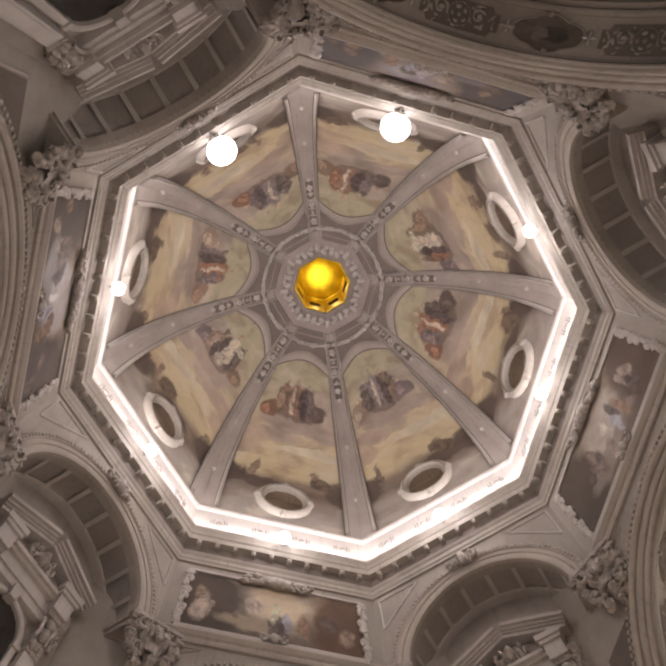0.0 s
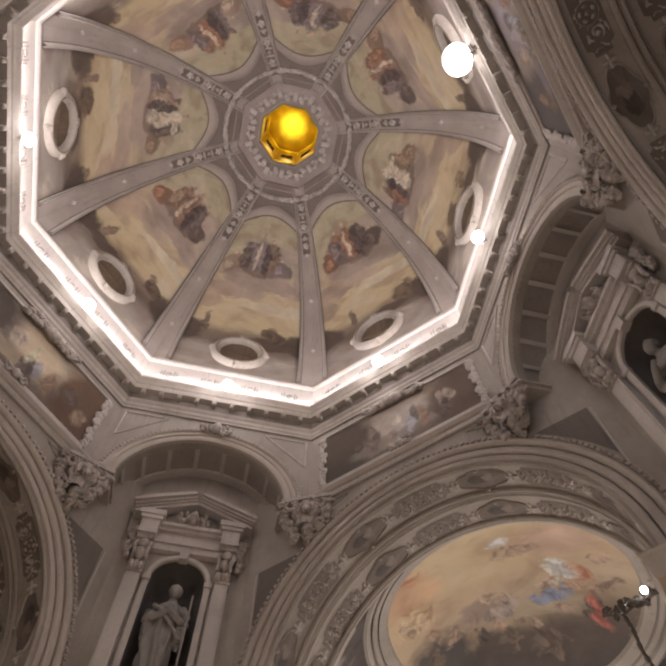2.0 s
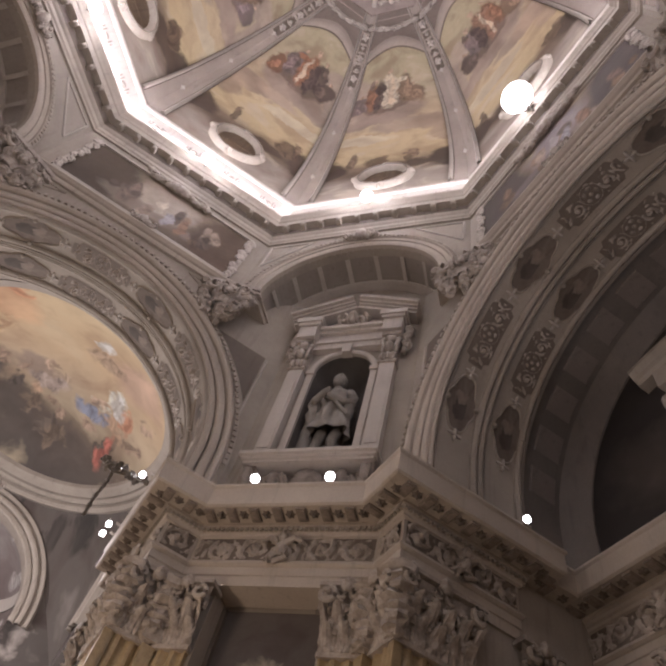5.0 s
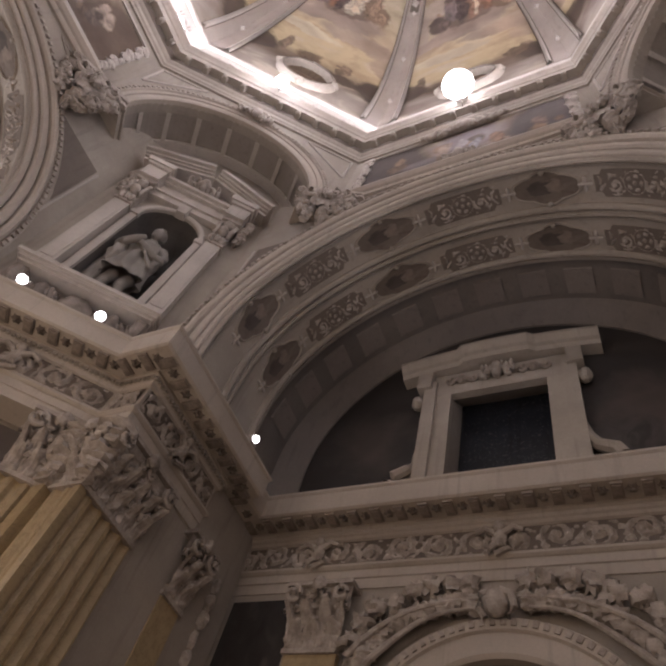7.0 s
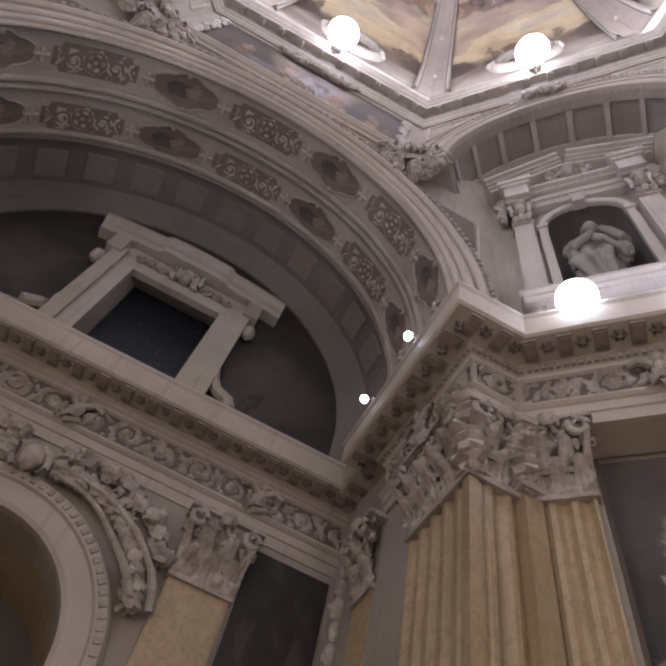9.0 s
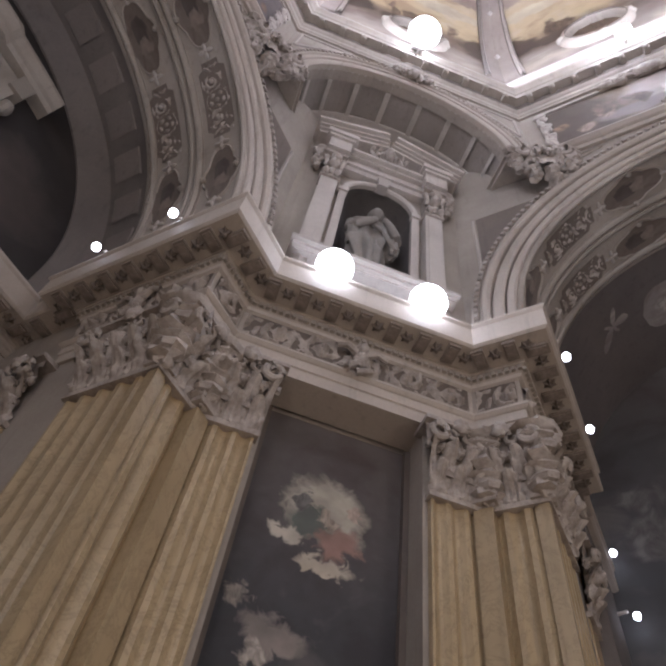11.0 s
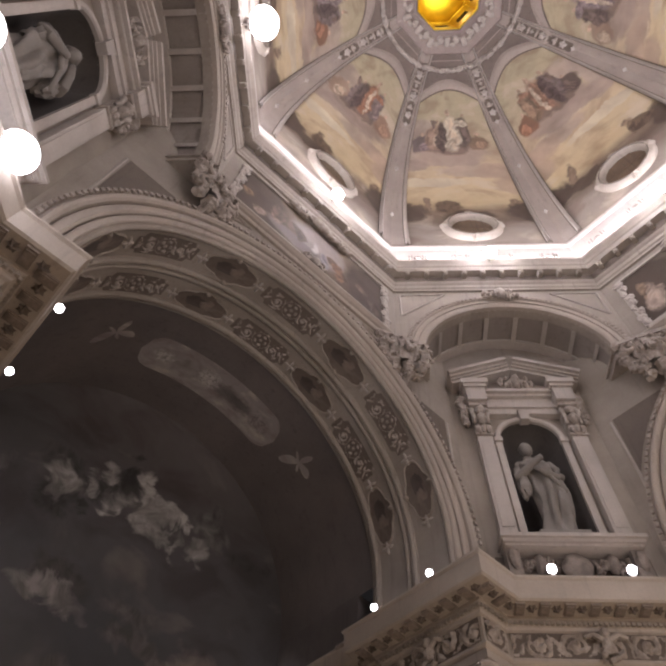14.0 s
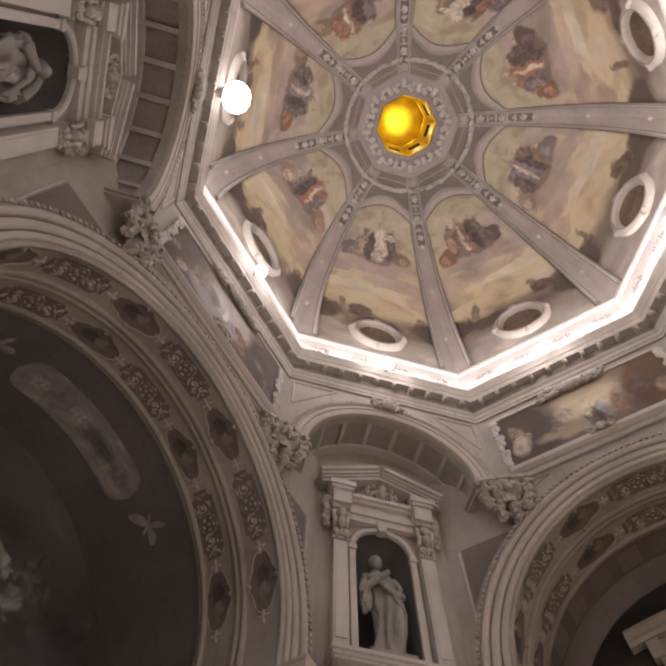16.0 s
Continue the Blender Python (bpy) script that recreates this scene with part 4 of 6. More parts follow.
def aedicule(m):
    ob = thing("aedicule", "stucco niche frame with pilasters, pediment and sill", "niche frame", m, group="niches with statues")
    y = NICHE_Y
    part("niche_arch", Mesh().arch(NZS, [(NW, y), (NW, y - 0.07), (NW + 0.03, y - 0.10), (NW + 0.10, y - 0.10), (NW + 0.12, y - 0.06), (NW + 0.13, y)], 0, 180, 28), PALE, ob)
    for s in (-1, 1):
        xj = s * (NW + 0.065)
        part("jamb", Mesh().box(xj - 0.065, xj + 0.065, y - 0.08, y, NZ0, NZS - 0.04).box(xj - 0.085, xj + 0.085, y - 0.12, y, NZS - 0.10, NZS + 0.02), PALE, ob)
        x = s * 0.95
        pil = part("pilaster", Mesh().box(x - 0.15, x + 0.15, y - 0.2, y, NZ0 + 0.12, 11.62).box(x - 0.105, x + 0.105, y - 0.215, y - 0.2, NZ0 + 0.3, 11.5).box(x - 0.19, x + 0.19, y - 0.24, y, NZ0, NZ0 + 0.12), PALE, ob, "pale stucco pilaster")
        cap = Mesh().box(x - 0.18, x + 0.18, y - 0.24, y, 11.62, 11.70).box(x - 0.15, x + 0.15, y - 0.2, y, 11.70, 12.62).box(x - 0.20, x + 0.20, y - 0.30, y, 12.55, 12.66)
        for q in (-1, 0, 1):
            cap.blob((x + 0.10 * q, y - 0.24, 11.80 - 0.03 * abs(q)), (0.07, 0.08, 0.12), 8, 6, 0.4, seed=q)
        # plain boss between two side scrolls
        cap.blob((x, y - 0.27, 12.10), (0.10, 0.11, 0.16), 12, 9, 0.15, seed=s)
        for q in (-1, 1):
            cap.tube([(x + q * 0.15, y - 0.20, 12.50), (x + q * 0.17, y - 0.26, 12.34), (x + q * 0.13, y - 0.24, 12.16), (x + q * 0.15, y - 0.22, 11.98)], lambda t: 0.055 - 0.02 * t, 7)
        cap.blob((x, y - 0.26, 12.40), (0.12, 0.10, 0.12), 10, 7, 0.4, seed=s + 4)
        part("capital", cap, RELIEF, pil, "carved stucco bracket", smooth=True)
        part("block", Mesh().box(x - 0.21, x + 0.21, y - 0.38, y, 12.66, 13.08).box(x - 0.25, x + 0.25, y - 0.43, y, 13.08, 13.18).box(x - 0.30, x + 0.30, y - 0.47, y, 13.18, 13.34), PALE, ob, "projecting cornice block")
        # raking cornice
        mk = Matrix.Translation((s * 1.40, y, 13.36)) @ Matrix.Rotation(s * math.atan2(0.56, 1.40), 4, "Y")
        ln = math.hypot(1.40, 0.56)
        rk = Mesh()
        for yo, z0, z1 in ((0.30, 0.0, 0.08), (0.36, 0.08, 0.12), (0.42, 0.12, 0.18), (0.50, 0.18, 0.28)):
            rk.box(min(0, -s * ln), max(0, -s * ln), -yo, 0, z0, z1, mk)
        part("pediment_slope", rk, PALE, ob)
        gar = Mesh()
        for i in range(9):
            gar.blob((s * (1.26 + 0.04 * math.sin(i * 1.3)), y - 0.13, 12.92 - 0.10 * i), (0.12 - 0.008 * i, 0.09, 0.09), 8, 6, 0.7, seed=i, freq=3.0)
        gar.tube([(s * 1.22, y - 0.10, 13.0), (s * 1.30, y - 0.16, 12.7), (s * 1.20, y - 0.14, 12.4), (s * 1.27, y - 0.12, 12.05)], lambda t: 0.07 - 0.03 * t, 7)
        part("garland", gar, RELIEF, ob, "hanging stucco garland", smooth=True)
    part("entablature", Mesh().box(-0.85, 0.85, y - 0.15, y, 12.42, 12.60).box(-0.83, 0.83, y - 0.20, y, 12.60, 12.68).box(-0.76, 0.76, y - 0.13, y, 12.68, 12.98).box(-0.78, 0.78, y - 0.22, y, 12.98, 13.06).box(-0.78, 0.78, y - 0.30, y, 13.06, 13.16), PALE, ob)
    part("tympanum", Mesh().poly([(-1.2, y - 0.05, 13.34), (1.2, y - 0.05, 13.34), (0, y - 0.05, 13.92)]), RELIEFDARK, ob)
    part("crest", ornament_mesh(0.8, 0.5, 0.24, 4, 8), RELIEF, ob, "carved head of leaves", m=pose(0, y - 0.18, 13.36), smooth=True)
    part("keystone", Mesh().box(-0.09, 0.09, y - 0.18, y, 12.22, 12.50, taper=-0.03), PALE, ob)
    part("sill", Mesh().box(-1.18, 1.18, y - 0.44, y, NZ0 - 0.10, NZ0 - 0.03).box(-1.14, 1.14, y - 0.38, y, NZ0 - 0.16, NZ0 - 0.10).box(-1.10, 1.10, y - 0.32, y, NZ0 - 0.20, NZ0 - 0.16).box(-1.12, 1.12, y - 0.34, y, NZ0 - 0.03, NZ0), PALE, ob, "projecting stucco sill")
    part("apron", Mesh().box(-1.25, 1.25, y - 0.02, y - 0.002, 7.95, NZ0 - 0.2), BROWN, ob, "brown apron below the sill")
    for x in (-1.0, 1.0):
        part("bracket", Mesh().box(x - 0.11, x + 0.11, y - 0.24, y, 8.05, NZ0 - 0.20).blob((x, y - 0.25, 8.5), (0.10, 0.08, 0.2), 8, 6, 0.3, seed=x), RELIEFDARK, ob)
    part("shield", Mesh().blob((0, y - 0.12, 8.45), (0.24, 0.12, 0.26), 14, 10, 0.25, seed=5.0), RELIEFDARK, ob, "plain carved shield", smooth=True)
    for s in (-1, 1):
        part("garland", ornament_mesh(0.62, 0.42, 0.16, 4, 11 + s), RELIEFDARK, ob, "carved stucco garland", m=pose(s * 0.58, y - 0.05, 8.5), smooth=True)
    return ob


def niche_wall():
    y = NICHE_Y
    mb = Mesh().arch_wall(-1.75, 1.75, 7.7, SQ_Z + SQ_R + 0.35, y, y + 0.2, NW, NZS, 28)
    return mb


def niche_bowl():
    y, mb = NICHE_Y, Mesh()
    mb.grid(lambda u, v: (NW * math.cos(math.pi * u), y + 0.75 * math.sin(math.pi * u), NZ0 + (NZS - NZ0) * v), 20, 1)
    mb.grid(lambda u, v: (NW * math.cos(math.pi * u) * math.cos(v * math.pi / 2), y + 0.75 * math.sin(math.pi * u) * math.cos(v * math.pi / 2), NZS + NW * math.sin(v * math.pi / 2)), 20, 8)
    return mb.box(-NW, NW, y, y + 0.8, NZ0 - 0.1, NZ0)


def statue_mesh(seed, short=False, sway=0.08, arms=((0.10, 0.3), (0.0, 0.0)), staff=False):
    """A standing figure in cloth as one plain form on a block; short: the cloth ends at the knee."""
    mb = Mesh()
    keys = [(0.00, 0.25, 0.21), (0.08, 0.24, 0.20), (0.35, 0.21, 0.18), (0.62, 0.23, 0.19), (0.95, 0.25, 0.19), (1.18, 0.20, 0.16), (1.42, 0.26, 0.18), (1.58, 0.27, 0.165), (1.68, 0.20, 0.14), (1.75, 0.09, 0.09), (1.83, 0.08, 0.085)]
    low = 0.52 if short else 0.0

    def mid(h):
        return sway * math.sin(h * 2.2) - 0.02

    def body(u, v):
        h = low + v * (1.83 - low)
        for (h0, a0, b0), (h1, a1, b1) in zip(keys, keys[1:]):
            if h <= h1 + 1e-6:
                t = (h - h0) / (h1 - h0)
                rx, ry = a0 + (a1 - a0) * t, b0 + (b1 - b0) * t
                break
        if short and h < 0.95:
            rx, ry = rx + 0.10 * (0.95 - h) / 0.43, ry + 0.06 * (0.95 - h) / 0.43
        a = 2 * math.pi * u
        # long folds that hang from hip and shoulder, drifting sideways as they fall
        drift = 1.4 * noise.noise(Vector((seed, h * 1.1, 0))) + 0.5 * h
        deep = max(0.0, 1 - abs(h - 0.55) / 1.1)
        fold = 0.045 * math.sin(7 * a + 3.0 * drift) * deep + 0.028 * math.sin(4 * a - 5 * h + seed) + 0.04 * noise.noise(Vector((math.cos(a) * 2 + seed, math.sin(a) * 2, h * 2.4)))
        k = 1 + fold / max(rx, 0.14) * (0.15 if h > 1.68 else 1.0)
        return (rx * k * math.cos(a) + mid(h), ry * k * math.sin(a) - 0.05 * math.sin(h * 2.4), h)
    mb.grid(body, 64, 52, closed_u=True)
    top = mid(1.8)
    mb.blob((top, -0.03, 1.97), (0.10, 0.12, 0.15), 18, 14, 0.08, seed=seed)
    mb.blob((top, 0.03, 2.03), (0.125, 0.125, 0.14), 14, 10, 0.25, seed=seed + 2)
    if short:
        for q in (-1, 1):
            mb.tube([(mid(0.6) + q * 0.12, 0.0, 0.62), (q * 0.13, -0.05 - 0.04 * q, 0.35), (q * 0.15, -0.01, 0.10), (q * 0.17, -0.10, 0.02)], lambda t: 0.095 - 0.04 * t, 12)
        mb.tube([(top, -0.02, 2.08), (top, 0.0, 2.16), (top, 0.02, 2.22)], lambda t: 0.09 - 0.05 * t, 9)
        mb.tube([(-0.26, 0.06, 1.6), (-0.34, 0.08, 1.2), (-0.36, 0.08, 0.7), (-0.33, 0.08, 0.15)], lambda t: 0.08 + 0.05 * t, 12)
    for s, (lift, across) in zip((-1, 1), arms):
        sh = mid(1.55)
        pts = [(sh + s * 0.22, 0.0, 1.60), (sh + s * 0.31, -0.03, 1.44), (sh + s * 0.33, -0.08, 1.26), (sh + s * (0.28 - 0.4 * across), -0.19, 1.18 + 0.5 * lift), (sh + s * (0.17 - across), -0.26, 1.22 + lift), (sh + s * (0.10 - across), -0.28, 1.27 + lift)]
        mb.tube(pts, lambda t: 0.10 - 0.05 * t, 12)
        mb.blob(pts[-1], (0.05, 0.05, 0.065), 10, 8)
        mb.blob((pts[2][0] - s * 0.06, -0.06, 1.06), (0.10, 0.12, 0.26), 16, 12, 0.5, seed=seed + s, freq=2.0)
    # cloth drawn over one shoulder and gathered at the hip
    mb.tube([(-0.28, -0.02, 1.62), (-0.12, -0.20, 1.40), (0.10, -0.25, 1.12), (0.27, -0.15, 0.92), (0.24, 0.05, 0.85)], lambda t: 0.045 + 0.015 * math.sin(9 * t), 10)
    if not short:
        mb.blob((mid(0.6) + 0.09, -0.14, 0.55), (0.11, 0.12, 0.34), 16, 12, 0.35, seed=seed + 7)
    if staff:
        mb.tube([(0.36, -0.25, 0.02), (0.355, -0.26, 0.9), (0.35, -0.27, 1.75)], 0.02, 6)
    mb.box(-0.36, 0.36, -0.30, 0.26, -0.10, 0.0).box(-0.42, 0.42, -0.36, 0.30, -0.22, -0.10)
    return mb


FLOOD = {}


def floodlight(m, label, group, big=1.0, lens=LENS, face=-1, arm=False):
    """Round lamp head on a yoke; the lens ball is enlarged to take in its glare."""
    key = (big, face, lens.name, arm)
    if key in FLOOD:
        return copy_thing(FLOOD[key], m)
    ob = thing("floodlight", label, "floodlight", m, group=group)
    r = 0.13 * big
    b = Mesh().grid(lambda u, v: ((r * (0.4 + 0.3 * v)) * math.cos(2 * math.pi * u), -face * 0.10 * big * (1 - v), (r * (0.4 + 0.3 * v)) * math.sin(2 * math.pi * u) + r + 0.06), 18, 3, closed_u=True)
    b.poly([(0.4 * r * math.cos(2 * math.pi * i / 18), -face * 0.10 * big, 0.4 * r * math.sin(2 * math.pi * i / 18) + r + 0.06) for i in range(18)])
    # housing kept small and pale, as the glare would cover it
    hs = part("housing", b, PALE, ob, "pale lamp housing")
    part("lens", Mesh().grid(lambda u, v: (r * 1.1 * math.sin(v * 3.0) * math.cos(2 * math.pi * u), face * (0.35 * r + r * math.cos(v * 3.0)), r * 1.1 * math.sin(v * 3.0) * math.sin(2 * math.pi * u) + r + 0.06), 28, 14, closed_u=True), lens, hs, "white lens ball sized to its glare", smooth=True)
    if not arm:
        part("yoke", Mesh().box(-0.03, 0.03, 0.0, 0.05, 0.0, 0.10).box(-0.07, 0.07, -0.02, 0.08, 0.0, 0.02), PALE, ob)
    if arm:
        part("arm", Mesh().tube([(0, 0.08, 0.2), (0, 0.2, 0.18), (0, 0.40, 0.2)], 0.025, 7), PALE, ob, "pale bracket arm")
    FLOOD[key] = ob
    return ob


STANCE = ((True, 0.05, ((0.16, 0.05), (0.02, 0.1))), (False, -0.06, ((0.05, 0.05), (0.12, 0.0))), (False, 0.10, ((0.28, 0.16), (-0.02, 0.10))), (False, -0.04, ((0.12, 0.12), (0.12, 0.12)), True))
first = {}
rib_angles = [i * 180 / 9 - 90 for i in range(1, 9)]
aed = None
for k, a in enumerate(DIAG):
    m = bay(a)
    name = ("northeast", "southeast", "southwest", "northwest")[k]
    if not first:
        w = thing("wall_" + name, "stucco drum wall with a squinch arch", "wall", m, kind="structure", mesh=diag_mb, material=STUCCO)
        part("archivolt", archiv, CREAM, w, "moulded stucco arch")
        part("bead_course", bead, RELIEF, w, "carved leaf course")
        for s in (-1, 1):
            part("panel_frame", tri[s], PALE, w)
        v = thing("squinch_vault", "coffered stucco squinch vault with grey panels", "vault", m, group="squinch vaults", kind="structure", mesh=sq_shell, material=GREY)
        part("band", sq_band, PALE, v, "pale stucco bands")
        rd = None
        for t in rib_angles:
            rm = Matrix.Translation((0, 0, SQ_Z)) @ Matrix.Rotation(radians(t), 4, "Y") @ Matrix.Translation((0, 0, -SQ_Z))
            rd = part("strip", sq_rib, PALE, v, m=rm, data=rd).data
        for s in (-1, 1):
            part("impost", Mesh().box(min(s * 2.0, s * 2.9), max(s * 2.0, s * 2.9), WALL - 0.02, NICHE_Y + 0.1, SQ_Z - 0.2, SQ_Z - 0.06).box(min(s * 1.95, s * 2.9), max(s * 1.95, s * 2.9), WALL - 0.06, NICHE_Y + 0.1, SQ_Z - 0.06, SQ_Z + 0.01), STUCCO, v, "moulded impost")
        nw = thing("niche_wall", "stucco wall with a dark statue niche", "wall", m, kind="structure", mesh=niche_wall(), material=STUCCO)
        # the shade inside the bowl is put into its near-black plaster
        part("niche", niche_bowl(), NICHE, nw, "curved niche darkened for shade", smooth=True)
        first = {"w": w, "v": v, "nw": nw}
    else:
        for key in ("w", "v", "nw"):
            c = copy_thing(first[key], m)
            if key == "w":
                c.name = "wall_" + name
    if aed is None:
        aed = aedicule(m)
        crest = thing("crest", "carved stucco crest over an arch", "ornament", m @ pose(0, WALL - 0.12, SQ_Z + SQ_R + 0.42), group="arch crests", mesh=CRESTS, material=RELIEF, smooth=True)
    else:
        copy_thing(aed, m)
        copy_thing(crest, m @ pose(0, WALL - 0.12, SQ_Z + SQ_R + 0.42))
    thing("statue", ("grey stucco statue in a short tunic", "grey stucco statue of a robed figure", "grey stucco statue in a long robe", "grey stucco statue in a wide mantle")[k] + " standing in a niche",
          "statue", m @ pose(0, NICHE_Y + 0.12, NZ0 + 0.26) @ Matrix.Diagonal((1.18, 1.05, 1.18, 1)), group="niche statues", mesh=statue_mesh(k * 3 + 1, *STANCE[k]), material=STATUE, smooth=True)
    # southeast lens balls are oversized, their glare built into the shape
    for s in (-0.58, 0.60):
        floodlight(m @ (pose(s, 7.0, 7.715) if k == 1 else pose(s, 7.02, 7.905)), "lit round floodlight on the cornice below a niche", "floodlights below the niches", 1.6 if k == 1 else 0.52, arm=k == 1)

# corbel cartouches at the eight corners of the drum
cart = None
for k in range(8):
    m = bay(22.5 + 45 * k) @ pose(0, WALL / math.cos(radians(22.5)) - 0.12, 12.82) @ Matrix.Scale(1.08, 4)
    if cart is None:
        cart = thing("cartouche", "carved stucco corbel of scrolls round an oval boss", "cartouche", m, group="corner corbels", mesh=CART, material=RELIEF, smooth=True)
    else:
        copy_thing(cart, m @ Matrix.Scale(1 / 1.08, 4))
# east and southeast balls are larger still, for their wider glare
for k, a in enumerate(FACES):
    floodlight(bay(a) @ pose(0, 5.74 if a in (90, 135) else 5.84, 16.86 if a in (90, 135) else 17.16), "lit round floodlight on an arm from the dome cornice", "floodlights on the dome cornice", 2.6 if a in (90, 135) else 1.2, arm=True)

# ---- cardinal walls: great arches, painted panels ----
arch_prof = [(ARCH_R + o, WALL - h) for o, h in ((0.0, -0.05), (0.0, 0.04), (0.02, 0.06), (0.10, 0.06), (0.12, 0.05), (0.125, 0.0), (0.145, 0.0), (0.15, 0.07), (0.18, 0.10), (0.28, 0.10), (0.30, 0.09), (0.305, 0.03),
             (0.33, 0.03), (0.335, 0.13), (0.37, 0.17), (0.42, 0.18), (0.46, 0.15), (0.465, 0.08), (0.49, 0.07), (0.57, 0.10), (0.60, 0.09), (0.61, 0.0), (0.62, -0.02))]
barrel = Mesh().arch(ARCH_Z, [(ARCH_R, WALL), (ARCH_R, WALL + 0.02), (ARCH_R, REAR), (ARCH_R + 0.25, REAR), (ARCH_R + 0.25, WALL + 0.2)], 0, 180, 64, stilt=0.84)
MIDY = (WALL + REAR) / 2
bmould = Mesh()
for y, w in ((WALL + 0.06, 0.06), (MIDY - 0.05, 0.10), (MIDY + 0.06, 0.06), (REAR - 0.10, 0.09)):
    bmould.arch(ARCH_Z, [(ARCH_R + 0.01, y - w), (ARCH_R - 0.05, y - w), (ARCH_R - 0.08, y - w * 0.6), (ARCH_R - 0.08, y - w * 0.2), (ARCH_R - 0.02, y - w * 0.1), (ARCH_R - 0.02, y + w * 0.1), (ARCH_R - 0.07, y + w * 0.2), (ARCH_R - 0.04, y + w), (ARCH_R + 0.01, y + w)], 0, 180, 64, stilt=0.84)


def on_barrel(p, ang, y, lift=0.0):
    """Bends a flat point (x along the arc, y along the axis, z inward) onto the barrel at an angle from the crown."""
    t = radians(ang) + p[0] / ARCH_R
    r = ARCH_R - p[2] - lift
    return (r * math.sin(t), y + p[1], ARCH_Z + r * math.cos(t))


def plaque_meshes():
    def outline(a, k):
        w = 0.93 + 0.13 * abs(math.sin(3 * a)) + 0.05 * math.cos(4 * a)
        return (0.56 * w * k * math.cos(a), 0.265 * w * k * math.sin(a))
    canvas = Mesh()

    def cv(u, v):
        x, y = outline(2 * math.pi * u, 0.02 + 0.96 * v)
        return on_barrel((x, y, 0.012), 0, 0)
    canvas.grid(cv, 36, 3, closed_u=True)
    for i, p in enumerate(canvas.v):
        canvas.uv[i] = (0.5 + p.x / 1.15, 0.5 + p.y / 0.6)
    rim = Mesh()

    def rm(u, v):
        x, y = outline(2 * math.pi * u, 0.95 + 0.11 * v)
        return on_barrel((x, y, 0.04 * math.sin(math.pi * v)), 0, 0)
    rim.grid(rm, 36, 4, closed_u=True)
    for s in (-1, 1):
        rim.blob(on_barrel((0.02 * s, s * 0.285, 0.05), 0, 0), (0.05, 0.05, 0.05), 7, 5)
    return canvas, rim


def carved_meshes():
    mb = Mesh()

    def f(u, v):
        x, y = (u - 0.5) * 1.32, (v - 0.5) * 0.46
        cut = 1.0 if abs(x) < 0.58 else max(0.0, 1 - (abs(x) - 0.58) / 0.08)
        h = scroll(x + 0.165, y, 0.33, 0.5, 0.10) * cut
        rad = math.hypot(x, y)
        flower = 0.075 * max(0.0, 1 - abs(rad - 0.115) / 0.05) * (0.55 + 0.45 * math.cos(5 * math.atan2(y, x))) + 0.06 * max(0.0, 1 - (rad / 0.05) ** 2)
        ring_ = 0.04 * max(0.0, 1 - abs(rad - 0.185) / 0.02)
        h *= 0.2 if rad < 0.19 else 1.0
        return on_barrel((x, y, -0.016 + max(h, flower, ring_)), 0, 0)
    back = Mesh().grid(lambda u, v: on_barrel(((u - 0.5) * 1.36, (v - 0.5) * 0.47 * (1.0 if 0.08 < u < 0.92 else 0.62), 0.01), 0, 0), 26, 2)
    return mb.grid(f, 88, 28), back


CANV, RIM = plaque_meshes()
CARVED, CARVEDBACK = carved_meshes()
STAR = star_mesh()
data_cache = {}


def shared(key, name, mb, material, parent, m, label="", smooth=False):
    ob = part(name, mb, material, parent, label, m, smooth, data_cache.get(key))
    data_cache[key] = ob.data
    return ob


def ornament_barrel(parent):
    for y in (WALL + 0.42, MIDY + 0.48):
        for t in (-71.0, -23.5, 23.5, 71.0):
            rm = Matrix.Translation((0, y, ARCH_Z)) @ Matrix.Rotation(radians(t), 4, "Y") @ Matrix.Translation((0, 0, -ARCH_Z))
            pl = shared("rim", "plaque", RIM, STUCCO, parent, rm, "dark painted plaque in a carved scalloped frame")
            shared("canv", "canvas", CANV, PLAQUE, pl, None)
        for t in (-47.2, 0.0, 47.2):
            rm = Matrix.Translation((0, y, ARCH_Z)) @ Matrix.Rotation(radians(t), 4, "Y") @ Matrix.Translation((0, 0, -ARCH_Z))
            cp = shared("carvedback", "carved_panel", CARVEDBACK, CARVEGROUND, parent, rm, "carved scrolls on a brown ground")
            shared("carved", "scrolls", CARVED, RELIEF, cp, None, "pale carved scrolls", True)
        for t in (-81.5, -60.5, -34.0, -13.0, 13.0, 34.0, 60.5, 81.5):
            rm = Matrix.Translation((0, y, ARCH_Z)) @ Matrix.Rotation(radians(t), 4, "Y") @ Matrix.Translation((0, 0, ARCH_R)) @ Matrix.Rotation(radians(45), 4, "Z") @ Matrix.Scale(0.95, 4)
            shared("star", "boss", STAR, PALE, parent, rm, "small pale star boss")


